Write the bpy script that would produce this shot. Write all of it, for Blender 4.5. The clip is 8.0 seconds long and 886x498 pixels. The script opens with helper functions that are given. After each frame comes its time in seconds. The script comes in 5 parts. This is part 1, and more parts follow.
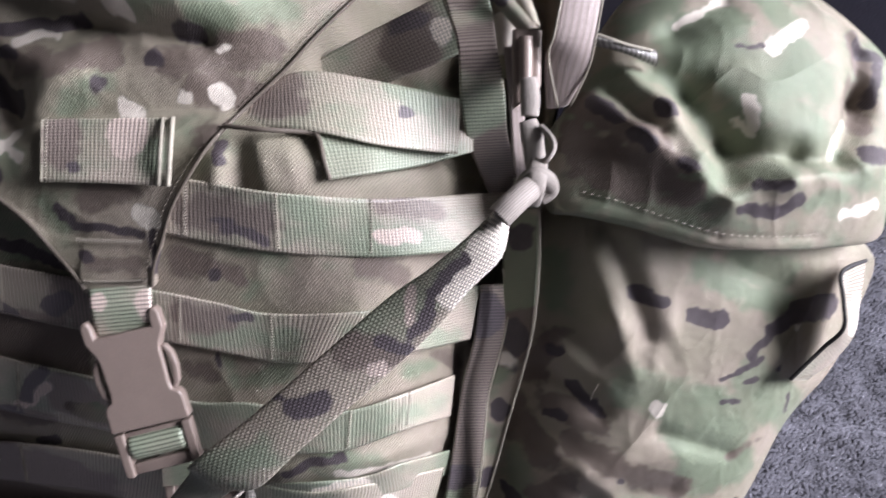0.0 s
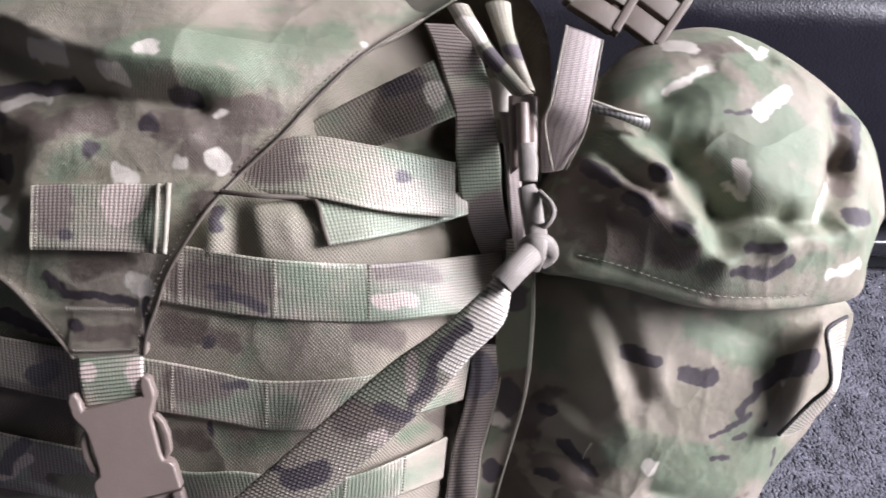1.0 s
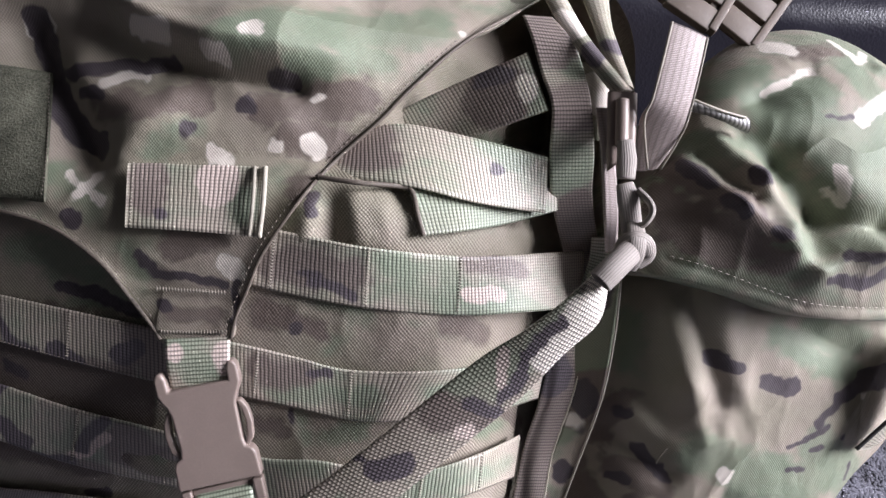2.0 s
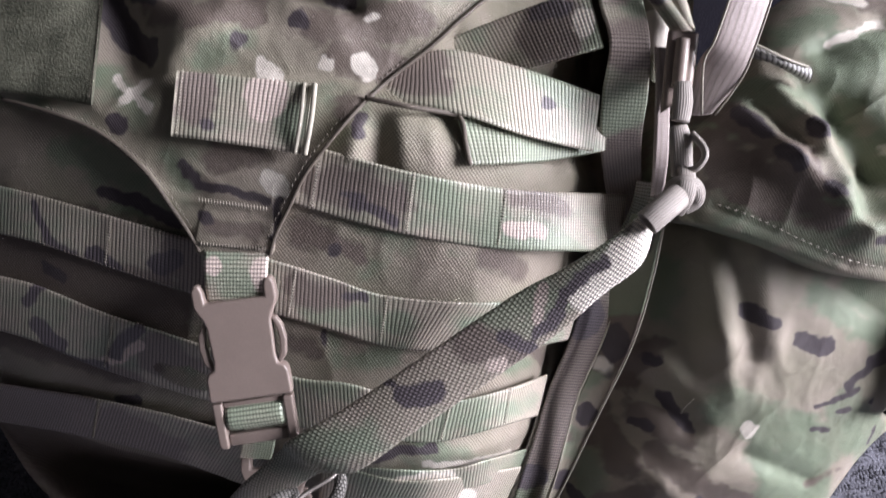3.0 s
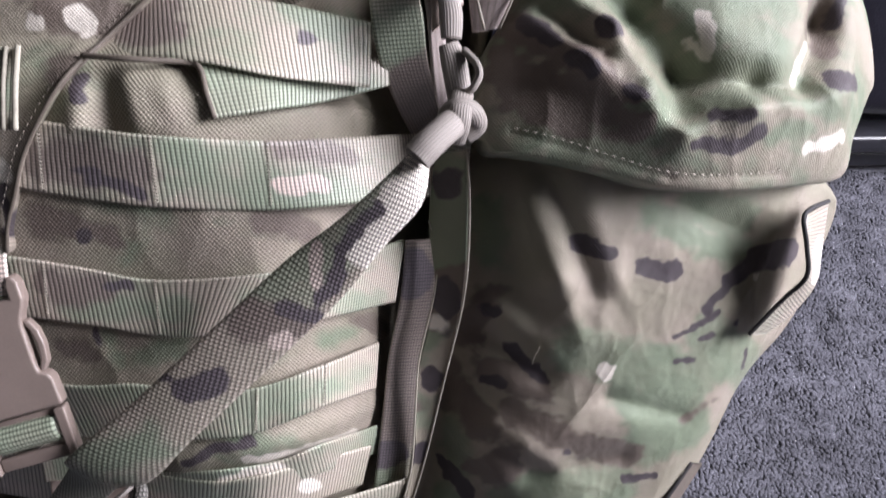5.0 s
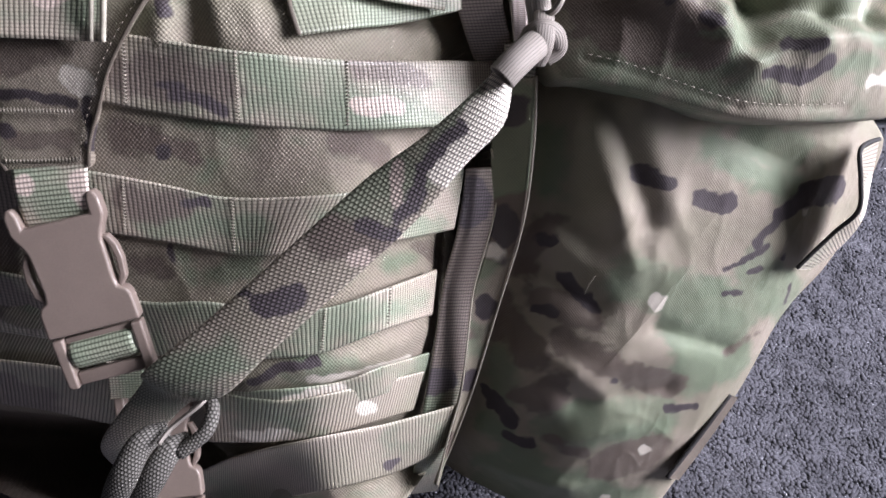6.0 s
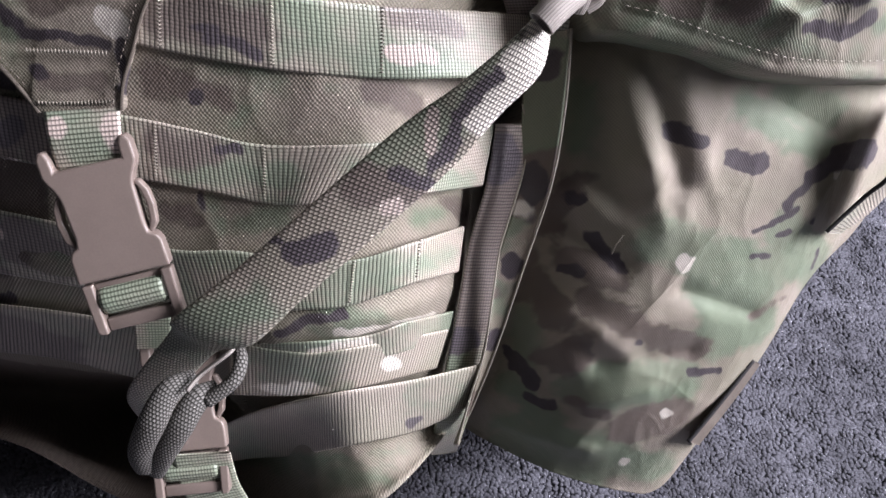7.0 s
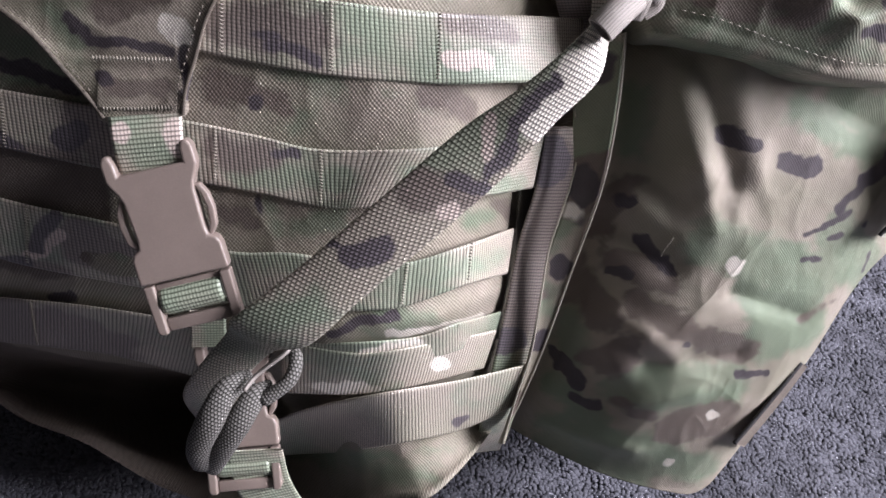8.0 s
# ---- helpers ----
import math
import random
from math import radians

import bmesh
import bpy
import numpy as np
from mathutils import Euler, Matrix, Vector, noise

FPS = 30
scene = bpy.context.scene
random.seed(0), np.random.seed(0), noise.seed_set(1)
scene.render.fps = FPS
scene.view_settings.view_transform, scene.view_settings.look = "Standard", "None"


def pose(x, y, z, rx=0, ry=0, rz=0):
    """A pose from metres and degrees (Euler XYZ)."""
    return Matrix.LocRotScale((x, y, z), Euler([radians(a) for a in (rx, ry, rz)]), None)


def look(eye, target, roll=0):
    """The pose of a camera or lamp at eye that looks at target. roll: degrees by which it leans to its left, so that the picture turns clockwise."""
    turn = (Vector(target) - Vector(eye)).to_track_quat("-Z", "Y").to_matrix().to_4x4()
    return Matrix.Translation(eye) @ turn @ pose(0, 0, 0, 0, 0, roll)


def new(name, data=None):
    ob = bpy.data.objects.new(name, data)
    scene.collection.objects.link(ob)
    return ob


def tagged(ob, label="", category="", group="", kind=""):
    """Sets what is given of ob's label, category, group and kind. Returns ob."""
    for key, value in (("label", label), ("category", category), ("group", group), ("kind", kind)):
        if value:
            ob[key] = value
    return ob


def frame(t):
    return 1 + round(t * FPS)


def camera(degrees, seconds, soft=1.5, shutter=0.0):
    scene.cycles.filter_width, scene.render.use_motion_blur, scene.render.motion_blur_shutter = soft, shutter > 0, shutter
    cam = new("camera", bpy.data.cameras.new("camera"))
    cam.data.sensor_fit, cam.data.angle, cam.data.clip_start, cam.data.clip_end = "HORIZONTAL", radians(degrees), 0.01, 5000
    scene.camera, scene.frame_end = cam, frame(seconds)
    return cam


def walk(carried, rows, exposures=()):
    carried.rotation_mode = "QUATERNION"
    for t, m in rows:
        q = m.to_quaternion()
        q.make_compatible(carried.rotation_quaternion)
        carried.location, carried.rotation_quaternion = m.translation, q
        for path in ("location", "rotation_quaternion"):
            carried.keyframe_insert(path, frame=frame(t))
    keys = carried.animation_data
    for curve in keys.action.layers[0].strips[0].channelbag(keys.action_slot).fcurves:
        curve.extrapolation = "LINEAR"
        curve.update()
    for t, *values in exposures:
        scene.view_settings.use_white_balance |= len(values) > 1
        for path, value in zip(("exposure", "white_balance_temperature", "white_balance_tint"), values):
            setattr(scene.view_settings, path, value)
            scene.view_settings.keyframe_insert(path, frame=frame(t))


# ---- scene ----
cam = camera(54.76, 8.0, soft=1.5, shutter=0.4)
PATH = [
    (0, (0.0025, 0.0104, 0.6795), (0.0072, 1.4280, -0.7313), 0.73),
    (0.5, (0.0008, 0.0136, 0.6830), (0.1275, 1.4853, -0.6654), 3.46),
    (1, (-0.0178, 0.0198, 0.6870), (0.0978, 1.4950, -0.6585), 3.31),
    (1.2, (-0.0280, 0.0153, 0.6771), (0.0484, 1.4957, -0.6655), 3.72),
    (2.5, (-0.0549, 0.0260, 0.6812), (0.0186, 1.4827, -0.6872), 5.50),
    (3, (-0.0588, 0.0193, 0.6712), (-0.0183, 1.4090, -0.7666), 7.74),
    (3.5, (-0.0578, 0.0346, 0.6534), (0.0076, 1.3995, -0.8070), 7.53),
    (4, (-0.0398, 0.0325, 0.6550), (0.0605, 1.3918, -0.8087), 7.46),
    (4.5, (0.0123, 0.0491, 0.6534), (0.1379, 1.4444, -0.7739), 4.79),
    (5, (0.0162, 0.0441, 0.6395), (0.1398, 1.3916, -0.8332), 2.76),
    (5.2, (0.0095, 0.0414, 0.6342), (0.1306, 1.3612, -0.8636), 3.00),
    (6.3, (-0.0270, 0.0252, 0.6319), (0.1236, 1.2945, -0.9064), 5.27),
    (6.5, (-0.0329, 0.0218, 0.6255), (0.1016, 1.2856, -0.9188), 5.44),
    (7, (-0.0260, 0.0242, 0.6237), (0.1067, 1.2642, -0.9399), 5.35),
    (7.5, (-0.0336, 0.0236, 0.6239), (0.0836, 1.2563, -0.9467), 4.77),
    (8, (-0.0366, 0.0265, 0.6287), (0.0317, 1.2512, -0.9511), 3.38),
]
EXPOSURES = [(0.0, 0.04), (2.5, 0.0), (3.5, 0.06), (4.0, 0.05), (4.5, -0.08), (5.0, -0.14), (5.2, -0.14), (6.5, -0.02), (8.0, 0.05)]
walk(cam, [(t, look(eye, target, roll)) for t, eye, target, roll in PATH], EXPOSURES)

# ---- light: a wide window in the wall beyond the pack's side pocket, with a dull sky outside ----
world = bpy.data.worlds.new("sky")
scene.world = world
world.use_nodes = True
sky = world.node_tree.nodes.new("ShaderNodeTexSky")
sky.sky_type, sky.sun_disc = "NISHITA", False
sky.sun_elevation, sky.sun_rotation = radians(35), radians(80)
world.node_tree.links.new(sky.outputs[0], world.node_tree.nodes["Background"].inputs[0])
world.node_tree.nodes["Background"].inputs[1].default_value = 0.12
lamp = bpy.data.lights.new("window_daylight", "AREA")
lamp.shape, lamp.size, lamp.size_y, lamp.energy, lamp.color = "RECTANGLE", 0.92, 0.90, 118.0, (0.915, 0.903, 1.01)
window_daylight = new("window_daylight", lamp)
window_daylight.matrix_world = look((1.55, 0.15, 1.22), (0.0, 0.28, 0.38))


# ---- materials ----
def shader(name, rough=0.6, metal=0.0, spec=0.5):
    m = bpy.data.materials.new(name)
    m.use_nodes = True
    b = m.node_tree.nodes["Principled BSDF"]
    b.inputs["Roughness"].default_value, b.inputs["Metallic"].default_value = rough, metal
    b.inputs["Specular IOR Level"].default_value = spec
    return m, m.node_tree, b


def node(tree, kind, **values):
    n = tree.nodes.new("ShaderNode" + kind)
    for key, value in values.items():
        if key == "op":
            n.operation = value
        else:
            n.inputs[int(key[1:])].default_value = value
    return n


def calc(tree, op, a, b=None, clamp=False):
    n = node(tree, "Math", op=op)
    n.use_clamp = clamp
    for i, x in enumerate((a, b)):
        if x is None:
            continue
        if isinstance(x, (int, float)):
            n.inputs[i].default_value = x
        else:
            tree.links.new(x, n.inputs[i])
    return n.outputs[0]


def mixed(tree, fac, a, b):
    n = tree.nodes.new("ShaderNodeMix")
    n.data_type = "RGBA"
    for i, x in ((0, fac), (6, a), (7, b)):
        if isinstance(x, (int, float)):
            n.inputs[i].default_value = x
        elif isinstance(x, tuple):
            n.inputs[i].default_value = (*x, 1)
        else:
            tree.links.new(x, n.inputs[i])
    return n.outputs[2]


def scaled(tree, colour, k):
    """A colour made lighter or darker by a factor."""
    if isinstance(colour, tuple):
        return tuple(c * k for c in colour)
    n = tree.nodes.new("ShaderNodeVectorMath")
    n.operation = "SCALE"
    tree.links.new(colour, n.inputs[0])
    n.inputs["Scale"].default_value = k
    return n.outputs[0]


def ramped(tree, x, lo, hi):
    n = tree.nodes.new("ShaderNodeMapRange")
    n.interpolation_type = "SMOOTHSTEP"
    tree.links.new(x, n.inputs[0])
    n.inputs[1].default_value, n.inputs[2].default_value = lo, hi
    return n.outputs[0]


def noised(tree, where, scale, detail=3.0, rough=0.55):
    n = tree.nodes.new("ShaderNodeTexNoise")
    n.inputs["Scale"].default_value, n.inputs["Detail"].default_value, n.inputs["Roughness"].default_value = scale, detail, rough
    if where is not None:
        tree.links.new(where, n.inputs["Vector"])
    return n.outputs[0]


def bumped(tree, bsdf, height, strength, distance):
    n = tree.nodes.new("ShaderNodeBump")
    n.inputs["Strength"].default_value, n.inputs["Distance"].default_value = strength, distance
    tree.links.new(height, n.inputs["Height"])
    tree.links.new(n.outputs[0], bsdf.inputs["Normal"])
    return n


def tinted(name, colour, rough=0.5, metal=0.0, grain=900.0, vary=0.25, bump=0.0002, spec=0.5):
    """A plain coloured surface with grain and slight wear at two sizes."""
    m, tree, b = shader(name, rough, metal, spec)
    where = tree.nodes.new("ShaderNodeTexCoord").outputs["Object"]
    fine, broad = noised(tree, where, grain), noised(tree, where, grain / 14)
    k = calc(tree, "ADD", calc(tree, "MULTIPLY", fine, 0.5), calc(tree, "MULTIPLY", broad, 0.5))
    low, high = tuple(c * (1 - vary) for c in colour), tuple(min(1, c * (1 + vary)) for c in colour)
    tree.links.new(mixed(tree, ramped(tree, k, 0.3, 0.7), low, high), b.inputs["Base Color"])
    tree.links.new(calc(tree, "ADD", calc(tree, "MULTIPLY", broad, 0.25), rough - 0.12), b.inputs["Roughness"])
    if bump:
        bumped(tree, b, fine, 0.5, bump)
    return m


TAN, GREEN, BROWN, DARK, CREAM, PINK = (0.262, 0.222, 0.180), (0.142, 0.172, 0.115), (0.122, 0.095, 0.078), (0.047, 0.036, 0.042), (0.56, 0.51, 0.45), (0.40, 0.325, 0.285)

KHAKI, MOSS = (0.215, 0.195, 0.145), (0.165, 0.180, 0.125)


def camo_colour(tree):
    """The printed camouflage: soft fields of green and brown, crisp dark and cream spots, all carried by the cloth."""
    def field(name):
        n = tree.nodes.new("ShaderNodeAttribute")
        n.attribute_name = name
        return n.outputs["Fac"]
    where = tree.nodes.new("ShaderNodeTexCoord").outputs["Object"]
    ground = mixed(tree, ramped(tree, noised(tree, where, 22, 4), 0.36, 0.66), TAN, KHAKI)
    grass = mixed(tree, ramped(tree, noised(tree, where, 31, 3), 0.38, 0.62), GREEN, MOSS)
    c = mixed(tree, ramped(tree, field("green"), -0.004, 0.004), ground, grass)
    c = mixed(tree, ramped(tree, field("brown"), -0.0022, 0.0022), c, BROWN)
    c = mixed(tree, ramped(tree, field("pink"), -0.0008, 0.0008), c, PINK)
    c = mixed(tree, ramped(tree, field("cream"), -0.0008, 0.0008), c, CREAM)
    return mixed(tree, ramped(tree, field("dark"), -0.0008, 0.0008), c, DARK)


def camo_cloth(name, pitch, depth, contrast):
    """Tightly woven nylon cloth: threads passing over and under one another, with the print on them."""
    m, tree, b = shader(name, 0.62, spec=0.4)
    where = tree.nodes.new("ShaderNodeTexCoord").outputs["Object"]
    s = tree.nodes.new("ShaderNodeSeparateXYZ")
    tree.links.new(where, s.inputs[0])
    sway = calc(tree, "MULTIPLY", noised(tree, where, 90, 2), 0.0016)
    over = calc(tree, "SINE", calc(tree, "MULTIPLY", calc(tree, "ADD", s.outputs[0], sway), 2 * math.pi / pitch))
    under = calc(tree, "SINE", calc(tree, "MULTIPLY", calc(tree, "ADD", s.outputs[1], sway), 2 * math.pi / (1.15 * pitch)))
    weave = calc(tree, "MULTIPLY", over, under)
    worn = noised(tree, where, 60, 4)
    print_colour = camo_colour(tree)
    fade = mixed(tree, ramped(tree, weave, -0.9, 0.9), scaled(tree, print_colour, 1 - contrast), scaled(tree, print_colour, 1 + contrast))
    shade = mixed(tree, calc(tree, "MULTIPLY", ramped(tree, worn, 0.35, 0.75), 0.04), fade, (0.42, 0.40, 0.36))
    tree.links.new(shade, b.inputs["Base Color"])
    b.inputs["Sheen Weight"].default_value, b.inputs["Sheen Roughness"].default_value = 0.04, 0.5
    crumple = noised(tree, where, 130, 3)
    first = bumped(tree, b, weave, 0.5, depth)
    second = tree.nodes.new("ShaderNodeBump")
    second.inputs["Strength"].default_value, second.inputs["Distance"].default_value = 0.45, 0.0018
    tree.links.new(crumple, second.inputs["Height"])
    tree.links.new(second.outputs[0], first.inputs["Normal"])
    return m


def camo_webbing(name, rib, row, plain=None, deep=0.48, gloss=0.75, stagger=False):
    """Woven nylon tape: ribs across its length and rows along it, over the print."""
    m, tree, b = shader(name, 0.78 - 0.5 * gloss, spec=gloss)
    s = tree.nodes.new("ShaderNodeSeparateXYZ")
    tree.links.new(tree.nodes.new("ShaderNodeUVMap").outputs[0], s.inputs[0])
    wobble = calc(tree, "MULTIPLY", noised(tree, tree.nodes.new("ShaderNodeTexCoord").outputs["Object"], 160, 2), 0.0006)
    along = 1.0
    if rib:
        along = calc(tree, "POWER", calc(tree, "ABSOLUTE", calc(tree, "SINE", calc(tree, "MULTIPLY", calc(tree, "ADD", s.outputs[0], wobble), math.pi / rib))), 0.6)
    shift, depth = 0.0, 0.85 if stagger else 0.42
    if rib and stagger:
        turn = calc(tree, "FLOOR", calc(tree, "DIVIDE", calc(tree, "ADD", s.outputs[0], wobble), rib))
        shift = calc(tree, "MULTIPLY", turn, 0.5 * row)
    across = calc(tree, "ABSOLUTE", calc(tree, "SINE", calc(tree, "MULTIPLY", calc(tree, "ADD", calc(tree, "ADD", s.outputs[1], wobble), shift), math.pi / row)))
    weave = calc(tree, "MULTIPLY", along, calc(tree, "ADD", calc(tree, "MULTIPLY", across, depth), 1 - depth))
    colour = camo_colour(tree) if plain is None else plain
    # shade in the grooves and pale sheen on the crests are coloured in
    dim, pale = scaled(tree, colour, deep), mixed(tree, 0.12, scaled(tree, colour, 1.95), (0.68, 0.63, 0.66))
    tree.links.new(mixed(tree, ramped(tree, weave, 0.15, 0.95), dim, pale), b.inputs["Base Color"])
    bumped(tree, b, weave, 0.7 * (1.15 - deep), 0.0005)
    return m


CLOTH = camo_cloth("camouflage_cloth", 0.0013, 0.0002, 0.10)
CORDURA = camo_cloth("coarse_camouflage_cloth", 0.0016, 0.0003, 0.13)
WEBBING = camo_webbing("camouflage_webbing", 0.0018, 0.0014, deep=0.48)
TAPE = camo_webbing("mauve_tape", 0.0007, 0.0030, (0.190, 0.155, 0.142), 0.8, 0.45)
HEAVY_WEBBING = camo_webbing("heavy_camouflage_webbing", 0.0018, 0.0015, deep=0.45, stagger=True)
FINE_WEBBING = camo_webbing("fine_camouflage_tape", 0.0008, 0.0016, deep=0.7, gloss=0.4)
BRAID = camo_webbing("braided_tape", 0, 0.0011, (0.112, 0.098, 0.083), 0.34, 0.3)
BINDING = tinted("olive_binding", (0.105, 0.085, 0.068), 0.7, grain=1500, bump=0.0003)
THREAD = tinted("pale_thread", (0.36, 0.33, 0.27), 0.6, grain=2500, bump=0)
MID_THREAD = tinted("drab_thread", (0.25, 0.225, 0.185), 0.6, grain=2500, bump=0)
DARK_THREAD = tinted("brown_thread", (0.15, 0.125, 0.10), 0.6, grain=2500, bump=0)
BROWN_PLASTIC = tinted("brown_plastic", (0.095, 0.072, 0.056), 0.6, grain=1400, vary=0.08, bump=0.00005)
PLASTIC = tinted("tan_plastic", (0.215, 0.168, 0.146), 0.40, grain=1400, vary=0.06, bump=0.00005, spec=0.45)
VELCRO = tinted("loop_fabric", (0.10, 0.10, 0.075), 0.95, grain=1100, vary=0.5, bump=0.0016, spec=0.1)
BLACK_EDGE = tinted("black_edging", (0.022, 0.020, 0.022), 0.8, grain=1200, bump=0.0004)
CARPET = tinted("grey_carpet", (0.15, 0.15, 0.172), 0.95, grain=420, vary=0.45, bump=0.002, spec=0.1)


def leather():
    m, tree, b = shader("black_leather", 0.34, spec=0.32)
    where = tree.nodes.new("ShaderNodeTexCoord").outputs["Object"]
    v = tree.nodes.new("ShaderNodeTexVoronoi")
    v.inputs["Scale"].default_value = 430
    tree.links.new(where, v.inputs["Vector"])
    broad = noised(tree, where, 14, 4)
    tree.links.new(mixed(tree, broad, (0.006, 0.0055, 0.009), (0.015, 0.014, 0.021)), b.inputs["Base Color"])
    tree.links.new(calc(tree, "ADD", calc(tree, "MULTIPLY", broad, 0.3), 0.2), b.inputs["Roughness"])
    bumped(tree, b, calc(tree, "ADD", v.outputs[0], calc(tree, "MULTIPLY", broad, 3.0)), 0.25, 0.0008)
    return m


LEATHER = leather()
PAINT = tinted("wall_paint", (0.12, 0.118, 0.118), 0.8, grain=60, vary=0.06, bump=0.0004)
WHITE_PAINT = tinted("white_gloss", (0.8, 0.8, 0.79), 0.35, grain=90, vary=0.04, bump=0)
BLACK_METAL = tinted("black_rail", (0.018, 0.018, 0.022), 0.3, grain=300, vary=0.3, bump=0.0001)
GLASS, _tree, _b = shader("window_glass", 0.02)
_b.inputs["Transmission Weight"].default_value = 1.0


